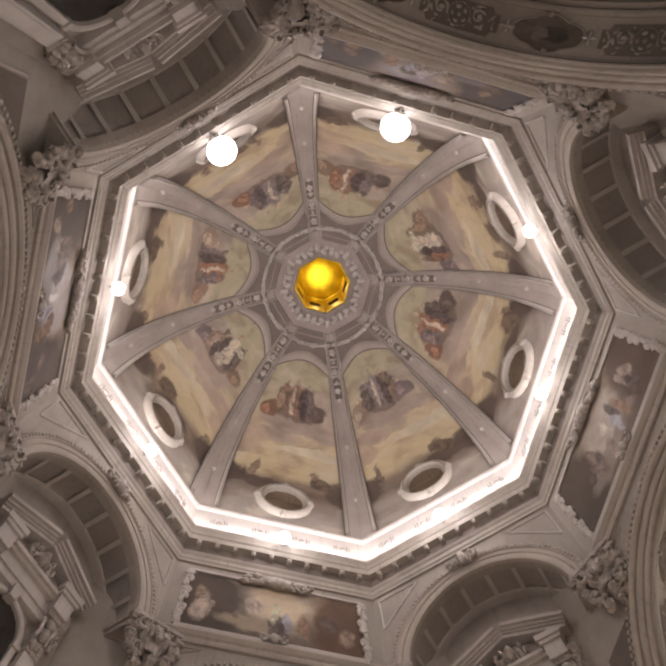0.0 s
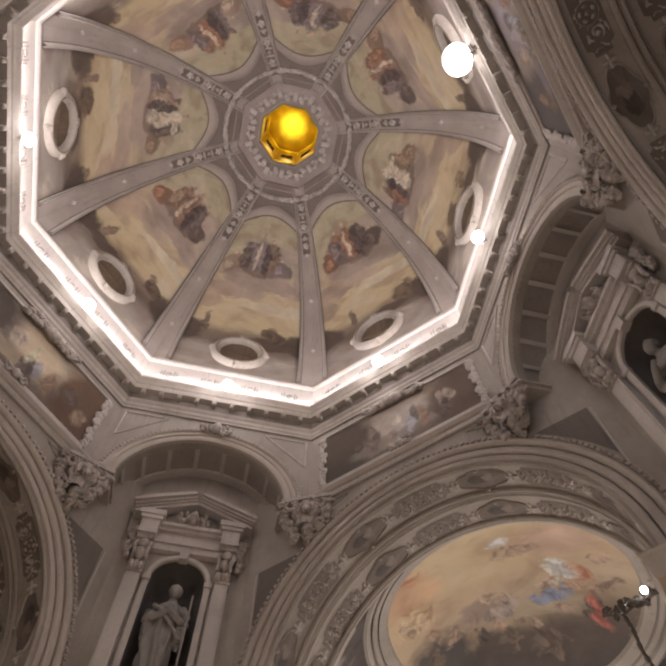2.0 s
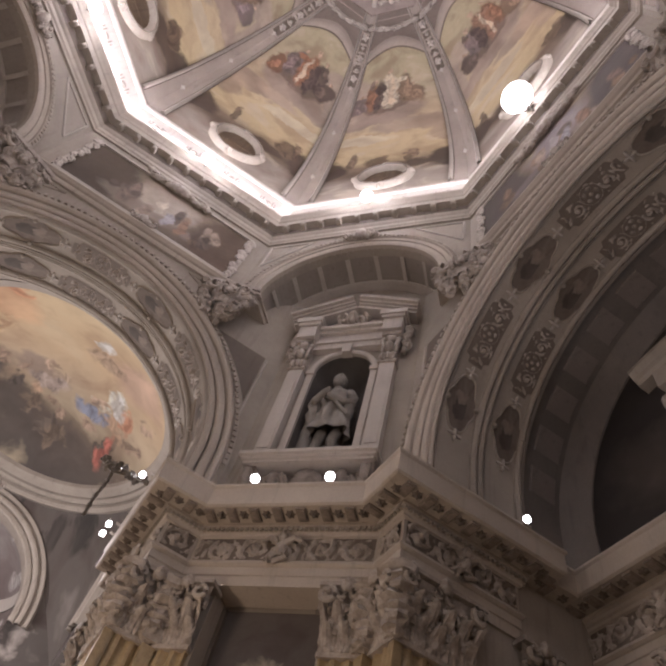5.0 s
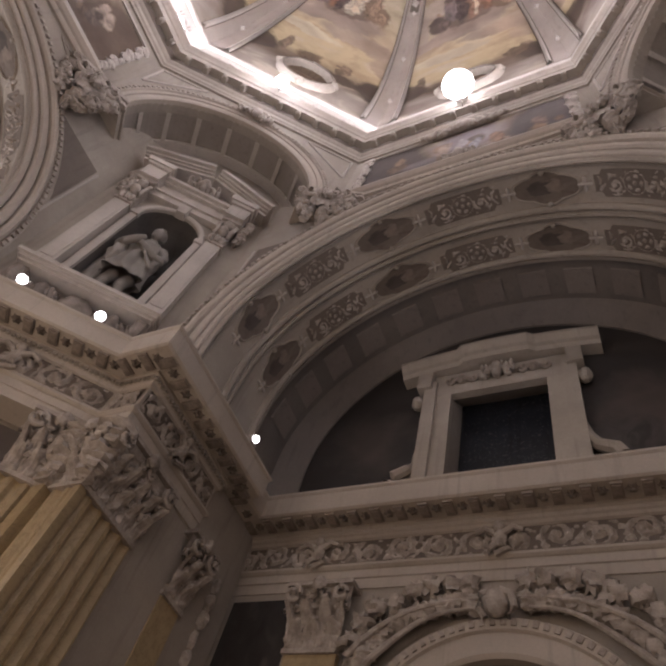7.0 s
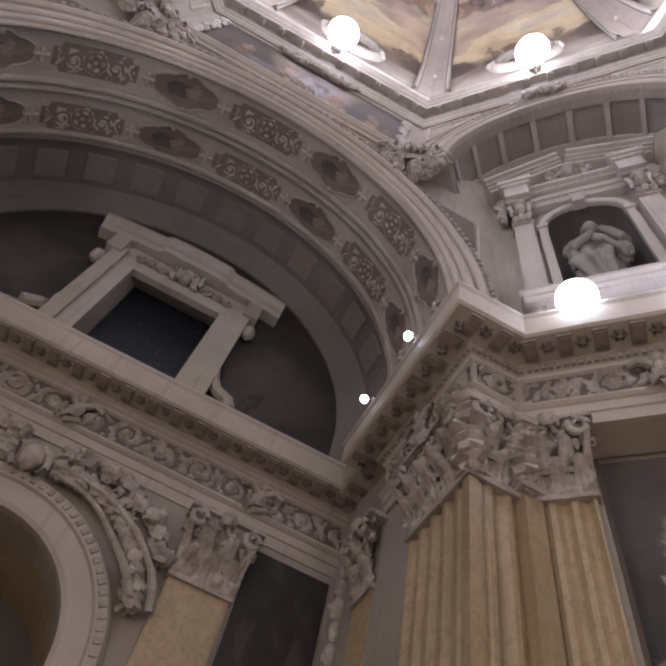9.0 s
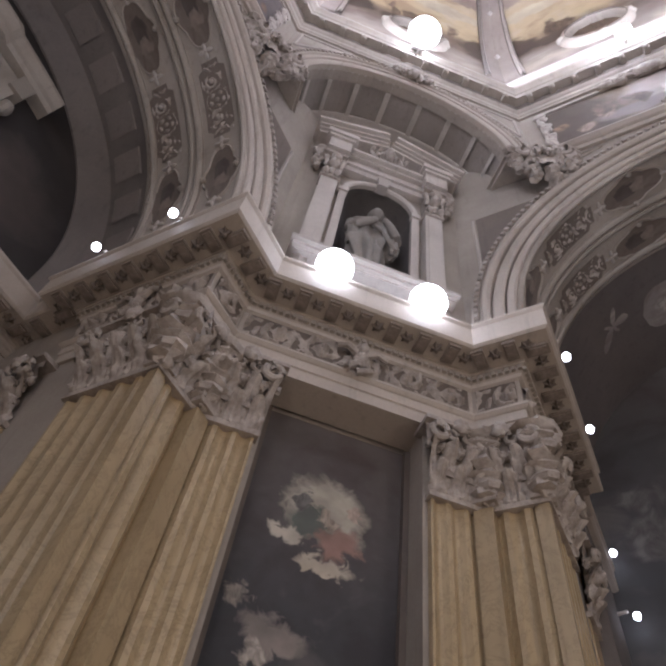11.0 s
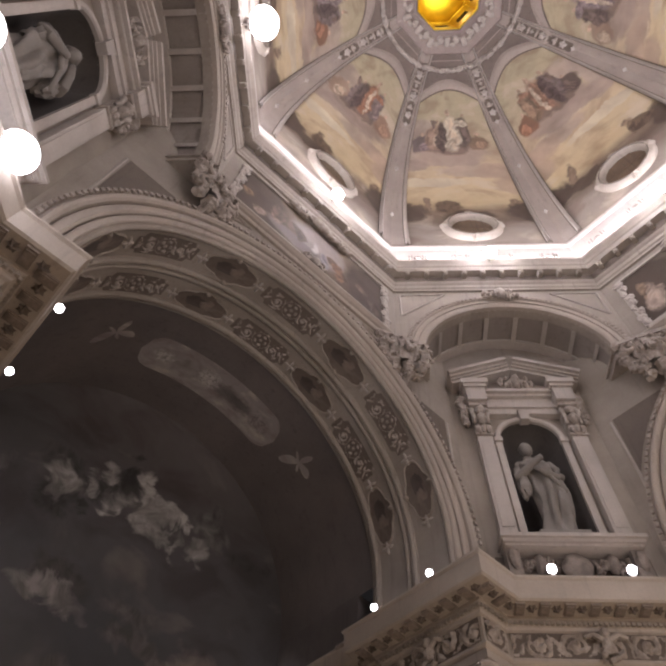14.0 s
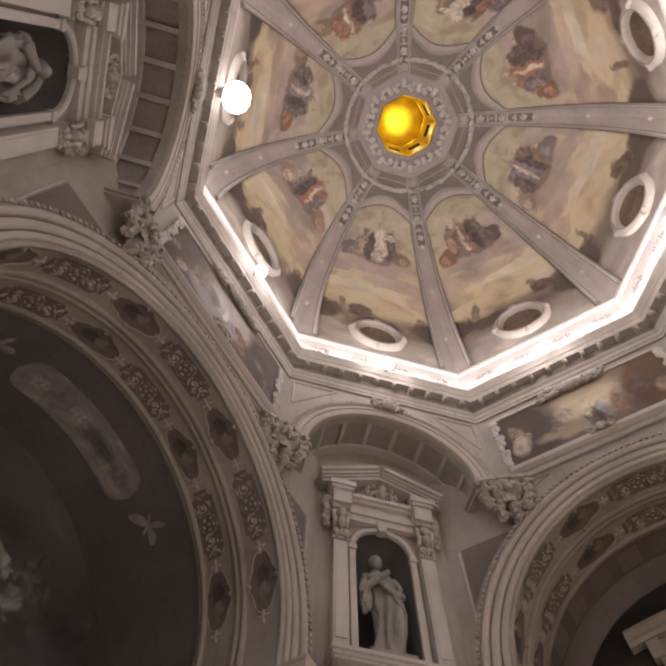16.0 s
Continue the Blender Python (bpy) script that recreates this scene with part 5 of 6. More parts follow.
card_mb = Mesh().arch_wall(-4.45, 4.45, 7.75, 16.55, WALL, WALL + 0.18, ARCH_R + 0.01, ARCH_Z, 64)
PX, PZ0, PZ1 = 2.28, 13.86, 15.92
for k, (nm, a) in enumerate(CARD.items()):
    m = bay(a)
    w = thing("wall_" + nm, "stucco wall with a great moulded arch", "wall", m, kind="structure", mesh=card_mb, material=STUCCO)
    shared("archiv", "archivolt", Mesh().arch(ARCH_Z, arch_prof, 0, 180, 72, stilt=0.84), CREAM, w, None, "moulded stucco arch")
    dots = Mesh()
    for i in range(96):
        t = math.pi * (i + 0.5) / 96
        dots.box(-0.035, 0.035, WALL - 0.185, WALL - 0.14, ARCH_R + 0.49, ARCH_R + 0.555, Matrix.Translation((0, 0, ARCH_Z)) @ Matrix.Rotation(math.pi / 2 - t, 4, "Y"))
    shared("dots", "bead_course", dots, RELIEF, w, None, "carved bead course")
    shared("string", "string_course", moulding_line(-2.62, 2.62, WALL, 13.34, [(-0.02, 0.0), (0.06, 0.0), (0.08, 0.05), (0.05, 0.07), (0.05, 0.17), (0.10, 0.20), (0.16, 0.27), (0.16, 0.32), (-0.02, 0.34)]), CREAM, w, None, "moulded stucco ledge")
    for s in (-1, 1):
        fr = Mesh()
        c = [(s * 1.55, 13.22), (s * 2.55, 13.22), (s * 2.55, 12.75)]
        for i in range(3):
            (xa, za), (xb, zb) = c[i], c[(i + 1) % 3]
            fr.tube([(xa, WALL - 0.005, za), ((xa + xb) / 2, WALL - 0.005, (za + zb) / 2), (xb, WALL - 0.005, zb)], 0.025, 6)
        shared("spf%d" % s, "panel_frame", fr, STUCCO, w, None)
        # brown field beside the arch, below the corner corbels
        fld = [(s * 3.96, 12.05)] + [(s * 4.33 * math.sin(radians(t)), ARCH_Z + 4.33 * math.cos(radians(t))) for t in (40.5, 46, 52, 58, 64)] + [(s * 3.96, 10.5)]
        shared("fld%d" % s, "field", Mesh().poly([(x, WALL - 0.012, z) for x, z in fld]), BROWN, w, None, "brown painted field")
        ln = Mesh().tube([(s * 4.0, WALL - 0.01, 8.9), (s * 4.0, WALL - 0.01, 10.5), (s * 4.02, WALL - 0.01, 12.0)], 0.03, 6)
        shared("lin%d" % s, "frame_line", ln, PALE, w, None)
    v = thing("arch_vault", "barrel arch with carved stucco panels and dark painted plaques", "vault", m, group="great arches", kind="structure", mesh=barrel, material=STUCCO, smooth=True)
    shared("bm", "moulding", bmould, STUCCO, v, None)
    ornament_barrel(v)
    # painted panel over the arch
    pic = thing("painted_panel", ("brown painting with a pale cloud in a ragged stucco frame", "dark grey painting in a ragged stucco frame", "faded violet painting in a ragged stucco frame", "yellow and brown painting in a ragged stucco frame")[k],
                "painting", m, group="paintings over the arches")
    part("canvas", Mesh().grid(lambda u, v_: (-PX + 2 * PX * u, WALL - 0.02, PZ0 + (PZ1 - PZ0) * v_), 4, 2, uv=True), PANELPAINT[k], pic)
    rr = random.Random(k)
    for s in (-1, 1):
        sc = Mesh().box(s * PX - 0.05, s * PX + 0.05, WALL - 0.07, WALL, PZ0, PZ1)
        for i in range(9):
            sc.blob((s * (PX - 0.04 + 0.05 * math.sin(i * 2.4)), WALL - 0.06, PZ0 + (PZ1 - PZ0) * (i + 0.5) / 9), (0.10 + 0.03 * math.sin(i * 1.7), 0.05, 0.14), 8, 6, 0.5, seed=i + s)
        part("frame", sc, PALE, pic, "pale ragged stucco side")
    part("frame", Mesh().box(-PX, PX, WALL - 0.06, WALL, PZ1, PZ1 + 0.07).box(-PX, PX, WALL - 0.08, WALL, PZ0 - 0.10, PZ0), PALE, pic)
    part("crest", ornament_mesh(2.0, 0.5, 0.16, 7, 21 + k), RELIEF, pic, "carved crest over the painting", m=pose(0, WALL - 0.06, PZ1 + 0.02), smooth=True)
    part("crest", ornament_mesh(0.7, 0.3, 0.14, 4, 31 + k), PALE, pic, "pale carved crest below the painting", m=pose(0, WALL - 0.08, PZ0 - 0.02), smooth=True)

# ---- entablature on the four piers ----
LZ = 7.89
ENT = [(0.95, LZ + 0.02), (0.0, LZ), (0.0, LZ - 0.035), (0.03, LZ - 0.07), (0.03, LZ - 0.37), (0.045, LZ - 0.385), (0.06, LZ - 0.40), (0.38, LZ - 0.415), (0.38, LZ - 0.46), (0.42, LZ - 0.48), (0.42, LZ - 0.53),
       (0.45, LZ - 0.55), (0.46, LZ - 0.59), (0.50, LZ - 0.61), (0.50, LZ - 1.00), (0.455, LZ - 1.01), (0.44, LZ - 1.06), (0.47, LZ - 1.09), (0.49, LZ - 1.10), (0.49, LZ - 1.22), (0.51, LZ - 1.23), (0.51, LZ - 1.38), (0.95, LZ - 1.39)]
PIER = [(3.46, 9.0), (3.46, 8.62), (3.256, 8.62), (3.256, 5.74), (4.10, 5.74), (5.74, 4.10), (5.74, 3.256), (8.62, 3.256), (8.62, 3.46), (9.0, 3.46)]
ROSE = rose_mesh(0.095, 0.05, 6)
MODIL = Mesh().box(-0.07, 0.07, -0.13, 0.13, -0.035, 0.0, taper=0.0).box(-0.05, 0.05, -0.10, 0.10, -0.05, -0.035)
TOOTH = Mesh().box(-0.03, 0.03, -0.03, 0.03, -0.04, 0.04)


def trims(path, off):
    """How much each straight piece of a path shortens at its two ends when it is moved to the left."""
    pts = [Vector(p) for p in path]
    dirs = [(b - a).normalized() for a, b in zip(pts, pts[1:])]
    cut = [0.0]
    for d1, d2 in zip(dirs, dirs[1:]):
        turn = math.atan2(d1.x * d2.y - d1.y * d2.x, d1.dot(d2))
        cut.append(off * math.tan(turn / 2))
    cut.append(0.0)
    return [(cut[i], cut[i + 1]) for i in range(len(dirs))]


def soffit_rows(path, parent, ends=True):
    """Rosettes and small brackets in turn under the cornice."""
    for ((ax, ay), (bx, by)), (c0, c1) in zip(zip(path, path[1:]), trims(path, 0.215)):
        d = Vector((bx - ax, by - ay))
        ln = d.length
        d.normalize()
        nrm = Vector((-d.y, d.x))
        ax, ay, ln = ax + d.x * c0, ay + d.y * c0, ln - c0 - c1
        ang = math.degrees(math.atan2(d.y, d.x))
        n = max(2, round((ln - 0.1) / 0.17))
        n -= n % 2
        for i in range(n):
            s = ln * (i + 0.5) / n
            p = Vector((ax, ay)) + d * s + nrm * 0.215
            if i % 2:
                # brown puts the shade of hollow centres into the solid rosettes
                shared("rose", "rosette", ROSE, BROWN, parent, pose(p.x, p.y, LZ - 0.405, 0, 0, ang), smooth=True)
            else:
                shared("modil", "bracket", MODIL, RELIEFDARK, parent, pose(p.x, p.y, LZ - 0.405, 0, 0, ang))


def frieze(path, parent, seed=0):
    """Carved foliage in the frieze, one relief for each straight piece."""
    for q, ((ax, ay), (bx, by)) in enumerate(zip(path, path[1:])):
        d = Vector((bx - ax, by - ay))
        ln = d.length
        d.normalize()
        nrm = Vector((-d.y, d.x))
        c0, c1 = trims(path, 0.5)[q]
        a0, a1 = c0 + 0.05, ln - c1 - 0.05
        mb = Mesh()

        def f(u, v):
            s, h = a0 + (a1 - a0) * u, -0.19 + 0.38 * v
            o = 0.515 - scroll(s + seed, h, 0.5, 0.38, 0.12)
            p = Vector((ax, ay)) + d * s + nrm * o
            return (p.x, p.y, LZ - 0.80 + h)
        n = max(10, int((a1 - a0) / 0.022))
        mb.grid(f, min(n, 240), 14)
        gr = Mesh().grid(lambda u, v: (ax + d.x * (a0 + (a1 - a0) * u) + nrm.x * 0.494, ay + d.y * (a0 + (a1 - a0) * u) + nrm.y * 0.494, LZ - 0.99 + 0.38 * v), 4, 1)
        # brown frieze ground, its colour also carrying shade behind the foliage
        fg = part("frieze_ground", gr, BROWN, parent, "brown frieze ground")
        part("frieze_relief", mb, RELIEF, fg, "carved foliage frieze", smooth=True)
        if ln > 1.5:
            k = 1 if ln < 4 else 3
            for i in range(k):
                p = Vector((ax, ay)) + d * (ln * (i + 0.5) / k) + nrm * 0.45
                g = Mesh().blob((0, -0.05, 0.12), (0.075, 0.075, 0.085), 9, 7).blob((0, -0.03, -0.05), (0.09, 0.07, 0.14), 9, 7, 0.3)
                for s in (-1, 1):
                    g.tube([(s * 0.05, -0.04, 0.03), (s * 0.18, -0.06, 0.10), (s * 0.30, -0.05, 0.05)], lambda t: 0.05 - 0.02 * t, 6)
                    g.tube([(s * 0.04, -0.04, -0.13), (s * 0.12, -0.05, -0.22), (s * 0.05 - 0.1, -0.05, -0.30)], 0.042, 6)
                part("figure_boss", g, RELIEF, parent, "small plain carved boss", m=pose(p.x, p.y, LZ - 0.78, 0, 0, math.degrees(math.atan2(d.y, d.x))))


def fluted(w, z0, z1, n=5, depth=0.035):
    """A flat pilaster face with flutes, from x = 0 to w, standing out along -y."""
    mb = Mesh()

    def f(u, v):
        t = (u * n) % 1.0
        inside = 0.14 < t < 0.86
        dd = depth * math.sin(math.pi * (t - 0.14) / 0.72) if inside else 0.0
        return (w * u, -0.07 + dd, z0 + (z1 - z0) * v)
    mb.grid(f, n * 8, 1)
    mb.poly([(0, -0.07, z0), (0, 0.05, z0), (0, 0.05, z1), (0, -0.07, z1)])
    mb.poly([(w, -0.07, z0), (w, 0.05, z0), (w, 0.05, z1), (w, -0.07, z1)])
    return mb


def capital(w, z0, z1, seed=0):
    """Leafy capital, x from 0 to w, standing out along -y."""
    mb = Mesh()
    h = z1 - z0
    mb.box(-0.03, w + 0.03, -0.11, 0.05, z0 - 0.05, z0 + 0.01)
    n = max(2, round(w / 0.21))

    def leaf(x, v, base, top, shift):
        """How far a row of leaves stands out at x leaves along and v of the height."""
        if not base <= v <= top:
            return 0.0
        t = (v - base) / (top - base)
        dx = abs((x + shift) % 1.0 - 0.5) * 2
        width = 0.95 - 0.5 * t ** 3
        lobes = 0.10 * math.sin(18 * t + 5 * dx)
        if dx > width + lobes:
            return 0.0
        rim = 1 - (dx / (width + 0.12)) ** 4
        return (0.03 + 0.035 * t + 0.13 * max(0.0, t - 0.5) ** 1.3 / 0.45) * rim + 0.007 * math.cos(12 * dx) * rim

    def f(u, v):
        x = u * n
        bell = 0.07 + 0.13 * v ** 2.2
        o = max(leaf(x, v, 0.0, 0.40, 0.0), leaf(x, v, 0.12, 0.70, 0.5) * 1.05)
        o += 0.06 * max(0.0, noise.noise(Vector((u * w * 13 + seed, v * h * 11, 2.0)))) if v < 0.9 else 0.0
        return (-0.03 - 0.07 * v * v + (w + 0.06 + 0.14 * v * v) * u, -bell - o, z0 + h * 0.90 * v)
    mb.grid(f, 14 * n, 34)
    for row, (zt, out) in enumerate(((0.37, 0.15), (0.66, 0.20))):
        for i in range(n + row):
            x = w * (i + 0.5 - 0.5 * row) / n
            for q in (-1, 0, 1):
                mb.blob((x + 0.06 * q, -out + 0.025 * abs(q), z0 + h * (zt - 0.07 * abs(q))), (0.05, 0.045, 0.055), 8, 6, 1.0, seed=i + 3 * row + q, freq=3.0)
    for x, s in ((0.0, -1), (w, 1)):
        pts = []
        for i in range(18):
            a, r = 1.6 + 0.5 * i, 0.13 - 0.006 * i
            pts.append((x + s * (0.0 + r * math.cos(a) * 0.9), -0.25 - 0.003 * i, z0 + 0.76 * h + r * math.sin(a)))
        mb.tube(pts, lambda t: 0.042 - 0.012 * t, 7)
        pts = []
        for i in range(12):
            a, r = 1.6 + 0.5 * i, 0.08 - 0.005 * i
            pts.append((w / 2 + s * (0.10 + r * math.cos(a)), -0.23, z0 + 0.78 * h + r * math.sin(a)))
        mb.tube(pts, 0.026, 6)
    mb.box(-0.12, w + 0.12, -0.27, 0.05, z1 - 0.08, z1 - 0.03).box(-0.10, w + 0.10, -0.24, 0.05, z1 - 0.03, z1)
    mb.blob((w / 2, -0.27, z1 - 0.07), (0.10, 0.06, 0.10), 10, 8, 0.6, seed=seed)
    return mb


CAP0, CAP1 = 5.62, LZ - 1.40


def prism(pts, z0, z1):
    mb = Mesh()
    n = len(pts)
    for i in range(n):
        (xa, ya), (xb, yb) = pts[i], pts[(i + 1) % n]
        mb.poly([(xa, ya, z0), (xb, yb, z0), (xb, yb, z1), (xa, ya, z1)])
    mb.poly([(x, y, z1) for x, y in pts])
    mb.poly([(x, y, z0) for x, y in reversed(pts)])
    return mb


# niche for the lower altarpiece cut into the pier's diagonal face
s2 = math.sqrt(0.5)


def dg(t, d):
    """Plan point at t along the diagonal face (to the right of one looking out) and d from the axis."""
    return ((d + t) * s2, (d - t) * s2)


ALT_W = 0.80
pier_poly = [(3.80, 9.4), (3.80, 6.35), (4.32, 6.35), dg(-ALT_W, 7.545), dg(-ALT_W, 7.95), dg(ALT_W, 7.95), dg(ALT_W, 7.545), (6.35, 4.32), (6.35, 3.80), (9.4, 3.80), (9.4, 9.4)]
pier_first = None
for k in range(4):
    m = bay(90 * k)
    if pier_first is None:
        pier = thing("pier", "great stucco pier with fluted yellow marble pilasters", "pier", m, group="great piers", kind="structure", mesh=prism(pier_poly, 0.0, LZ - 0.03), material=STUCCO)
        # shafts: (plan corner, direction angle, width, flutes)
        spots = [((3.80, 7.30), -90, 1.02, 5), ((3.73, 6.35), 0, 0.57, 3), (dg(-1.38, 7.545), -45, 0.53, 3), (dg(0.85, 7.545), -45, 0.53, 3), ((6.35, 4.30), -90, 0.57, 3), ((6.28, 3.80), 0, 1.02, 5), ((3.80, 8.55), -90, 0.42, 0), ((8.13, 3.80), 0, 0.42, 0)]
        for (x, y), ang, w, n in spots:
            pm = pose(x, y, 0, 0, 0, ang)
            back = 0.0 if n else 0.05
            pm = pm @ Matrix.Translation((0, back, 0))
            sh = part("pilaster", fluted(w, 0.35, CAP0 - 0.04, n or 1, 0.05 if n else 0.004), MARBLE, pier, "fluted yellow marble pilaster" if n else "plain marble strip", m=pm)
            part("capital", capital(w, CAP0, CAP1), RELIEF, sh, "carved leafy capital", smooth=True)
        for (x, y), wd in ((dg(-1.40, 7.47), 0.09), (dg(1.40, 7.47), 0.09), ((3.76, 6.31), 0.05), ((6.31, 3.76), 0.05)):
            part("corner_strip", Mesh().box(x - wd, x + wd, y - wd, y + wd, 0.35, CAP0 - 0.04), MARBLE, pier)
            cc = Mesh().box(x - wd - 0.05, x + wd + 0.05, y - wd - 0.05, y + wd + 0.05, CAP0, CAP1 - 0.02)
            for q in range(7):
                cc.blob((x - 0.05, y - 0.05, CAP0 + 0.08 + 0.12 * q), (0.13 + 0.015 * q, 0.13 + 0.015 * q, 0.10), 9, 7, 0.8, seed=q, freq=3.0)
            part("corner_leaf", cc, RELIEF, pier, "carved leaves at the corner", smooth=True)
        ent = thing("entablature", "stucco entablature with rosettes and a carved frieze", "cornice", m, group="pier entablatures", kind="structure", mesh=Mesh().sweep(PIER, ENT), material=CREAM)
        soffit_rows(PIER, ent)
        frieze(PIER, ent)
        # dentils above the frieze
        for ((ax, ay), (bx, by)), (c0, c1) in zip(zip(PIER, PIER[1:]), trims(PIER, 0.41)):
            d = Vector((bx - ax, by - ay))
            ln = d.length - c0 - c1
            d.normalize()
            ax, ay = ax + d.x * c0, ay + d.y * c0
            tb = Mesh()
            nn = int(ln / 0.075)
            for i in range(nn):
                p = Vector((ax, ay)) + d * (ln * (i + 0.5) / nn) + Vector((-d.y, d.x)) * 0.415
                tb.box(-0.024, 0.024, -0.03, 0.03, LZ - 0.535, LZ - 0.485, pose(p.x, p.y, 0, 0, 0, math.degrees(math.atan2(d.y, d.x))))
            tagged(part("dentil_course", tb, STUCCO, ent), kind="stuff")
        alt = thing("altarpiece", "dark painting of clouds in a grey frame between pilasters", "painting", m @ bay(45), group="paintings between the pilasters")
        part("canvas", Mesh().grid(lambda u, v: (-0.79 + 1.58 * u, 7.93, 2.5 + 3.95 * v), 2, 2, uv=True), ALTARPIECE, alt)
        part("frame", Mesh().box(-0.80, -0.74, 7.86, 7.95, 2.4, 6.45).box(0.74, 0.80, 7.86, 7.95, 2.4, 6.45).box(-0.8, 0.8, 7.84, 7.95, 2.3, 2.5), BROWN, alt, "narrow brown frame")
        pier_first = (pier, ent, alt)
    else:
        for o, mm in zip(pier_first, (m, m, m @ bay(45))):
            copy_thing(o, mm)

# small lamps along the cornice of the arms, on stubs over its edge
for k, s, spots_ in ((0, -1, ((3.13, 6.30), (3.11, 7.30), (3.11, 7.62), (3.12, 8.20))), (0, 1, ((3.12, 6.55), (3.10, 8.10), (3.10, 8.42))), (1, -1, ((3.26, 7.90),)), (1, 1, ((3.20, 6.74), (3.20, 7.88))),
                     (2, -1, ((3.23, 6.68), (3.23, 7.95))), (2, 1, ((3.33, 6.72), (3.33, 7.92))), (3, -1, ((3.30, 6.72), (3.30, 7.92))), (3, 1, ((3.30, 6.72), (3.30, 7.92)))):
    for x, y in spots_:
        floodlight(bay(90 * k) @ pose(s * x, y, LZ + 0.01, 0, 0, -90 * s), "small lit lamp on the cornice inside an arch", "small lamps inside the arches", 0.40, LENSSMALL, arm=x < 3.25)

# wrought bracket with a hanging chain on the cornice edge of the chancel arch
bracket = thing("lamp_bracket", "dark wrought leafy bracket with a hanging chain", "lamp bracket", pose(3.25, 6.62, 7.93))
part("arm", Mesh().tube([(0.12, 0, 0.0), (-0.10, 0, 0.02), (-0.35, 0, -0.02), (-0.58, 0, -0.10), (-0.78, 0, 0.0), (-0.80, 0, 0.10), (-0.70, 0, 0.12)], lambda t: 0.025 - 0.009 * t, 8), METAL, bracket)
for i in range(7):
    leaf_ = Mesh().blob((0, 0, 0), (0.10, 0.05, 0.06), 10, 7, 0.9, seed=i, freq=3.0)
    part("leaf", leaf_, METAL, bracket, m=pose(-0.12 - 0.105 * i, 0.03 * math.sin(i * 2.2), 0.02 + 0.07 * math.cos(i * 1.9), 0, 40 * math.sin(i * 1.7), 25 * i))
for i in range(8):
    part("link", Mesh().blob((0, 0, 0), (0.035, 0.03, 0.07), 8, 6, 0.5, seed=i), METAL, bracket, m=pose(-0.56 + 0.01 * math.sin(i), 0, -0.17 - 0.105 * i, 0, 0, 90 * (i % 2)))

# ---- east and west arms: panelled vault, lunette with window, arcade below ----
BACK = 9.42


def lunette_arm(m, nm):
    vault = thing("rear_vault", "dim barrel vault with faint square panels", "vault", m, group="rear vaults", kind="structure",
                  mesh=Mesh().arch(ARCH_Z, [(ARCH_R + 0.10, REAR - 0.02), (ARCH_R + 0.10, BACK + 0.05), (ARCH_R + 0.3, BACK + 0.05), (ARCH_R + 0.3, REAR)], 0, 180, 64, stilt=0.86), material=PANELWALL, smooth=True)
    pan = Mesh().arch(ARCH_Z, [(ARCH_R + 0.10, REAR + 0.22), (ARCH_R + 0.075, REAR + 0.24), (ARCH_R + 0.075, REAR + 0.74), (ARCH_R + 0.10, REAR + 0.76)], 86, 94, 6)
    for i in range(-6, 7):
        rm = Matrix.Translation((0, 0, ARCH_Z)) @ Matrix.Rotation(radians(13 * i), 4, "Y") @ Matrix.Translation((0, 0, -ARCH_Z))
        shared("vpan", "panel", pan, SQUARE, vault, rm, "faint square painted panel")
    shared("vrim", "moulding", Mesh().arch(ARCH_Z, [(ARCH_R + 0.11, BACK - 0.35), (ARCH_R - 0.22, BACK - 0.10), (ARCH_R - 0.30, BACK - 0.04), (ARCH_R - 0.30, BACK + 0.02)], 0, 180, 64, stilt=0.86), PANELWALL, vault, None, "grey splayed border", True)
    wall = thing("wall_end_" + nm, "arm end wall with arcade below and dark lunette above", "wall", m, kind="structure")
    x1, z0, z1, deep = 0.80, LZ, 10.18, 0.5
    lun = Mesh()
    for xa, xb, za, zb in ((-3.7, -x1, LZ - 0.1, 12.4), (x1, 3.7, LZ - 0.1, 12.4), (-x1, x1, z1, 12.4)):
        lun.grid(lambda u, v: (xa + (xb - xa) * u, BACK, za + (zb - za) * v), 4, 4)
    for i, p in enumerate(lun.v):
        lun.uv[i] = ((p.x + 3.7) / 7.4, (p.z - LZ + 0.1) / 4.6)
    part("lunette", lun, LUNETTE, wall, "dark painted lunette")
    AR, AZ = 1.28, 4.20
    part("arcade", Mesh().arch_wall(-4.2, 4.2, 0.0, LZ - 0.9, BACK + 0.05, BACK + 0.45, AR, AZ, 32), STUCCO, wall)
    part("arch_band", Mesh().arch(AZ, [(AR, BACK + 0.1), (AR, BACK - 0.06), (AR + 0.05, BACK - 0.09), (AR + 0.28, BACK - 0.09), (AR + 0.30, BACK - 0.13), (AR + 0.42, BACK - 0.14), (AR + 0.46, BACK - 0.08), (AR + 0.5, BACK + 0.06)], 0, 180, 40), CREAM, wall, "moulded cream arch")
    sp = Mesh().arch(AZ, [(AR + 0.02, BACK + 0.44), (AR + 0.02, BACK + 1.6)], 0, 180, 24)
    part("passage", sp, MARBLE, wall, "marble-faced arch soffit")
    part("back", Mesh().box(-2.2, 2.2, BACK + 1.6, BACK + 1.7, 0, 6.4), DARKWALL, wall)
    bead2 = Mesh()
    for i in range(44):
        t = math.pi * (i + 0.5) / 44
        bead2.box(-0.03, 0.03, BACK - 0.155, BACK - 0.12, AR + 0.33, AR + 0.41, Matrix.Translation((0, 0, AZ)) @ Matrix.Rotation(math.pi / 2 - t, 4, "Y"))
    part("bead_course", bead2, RELIEF, wall)
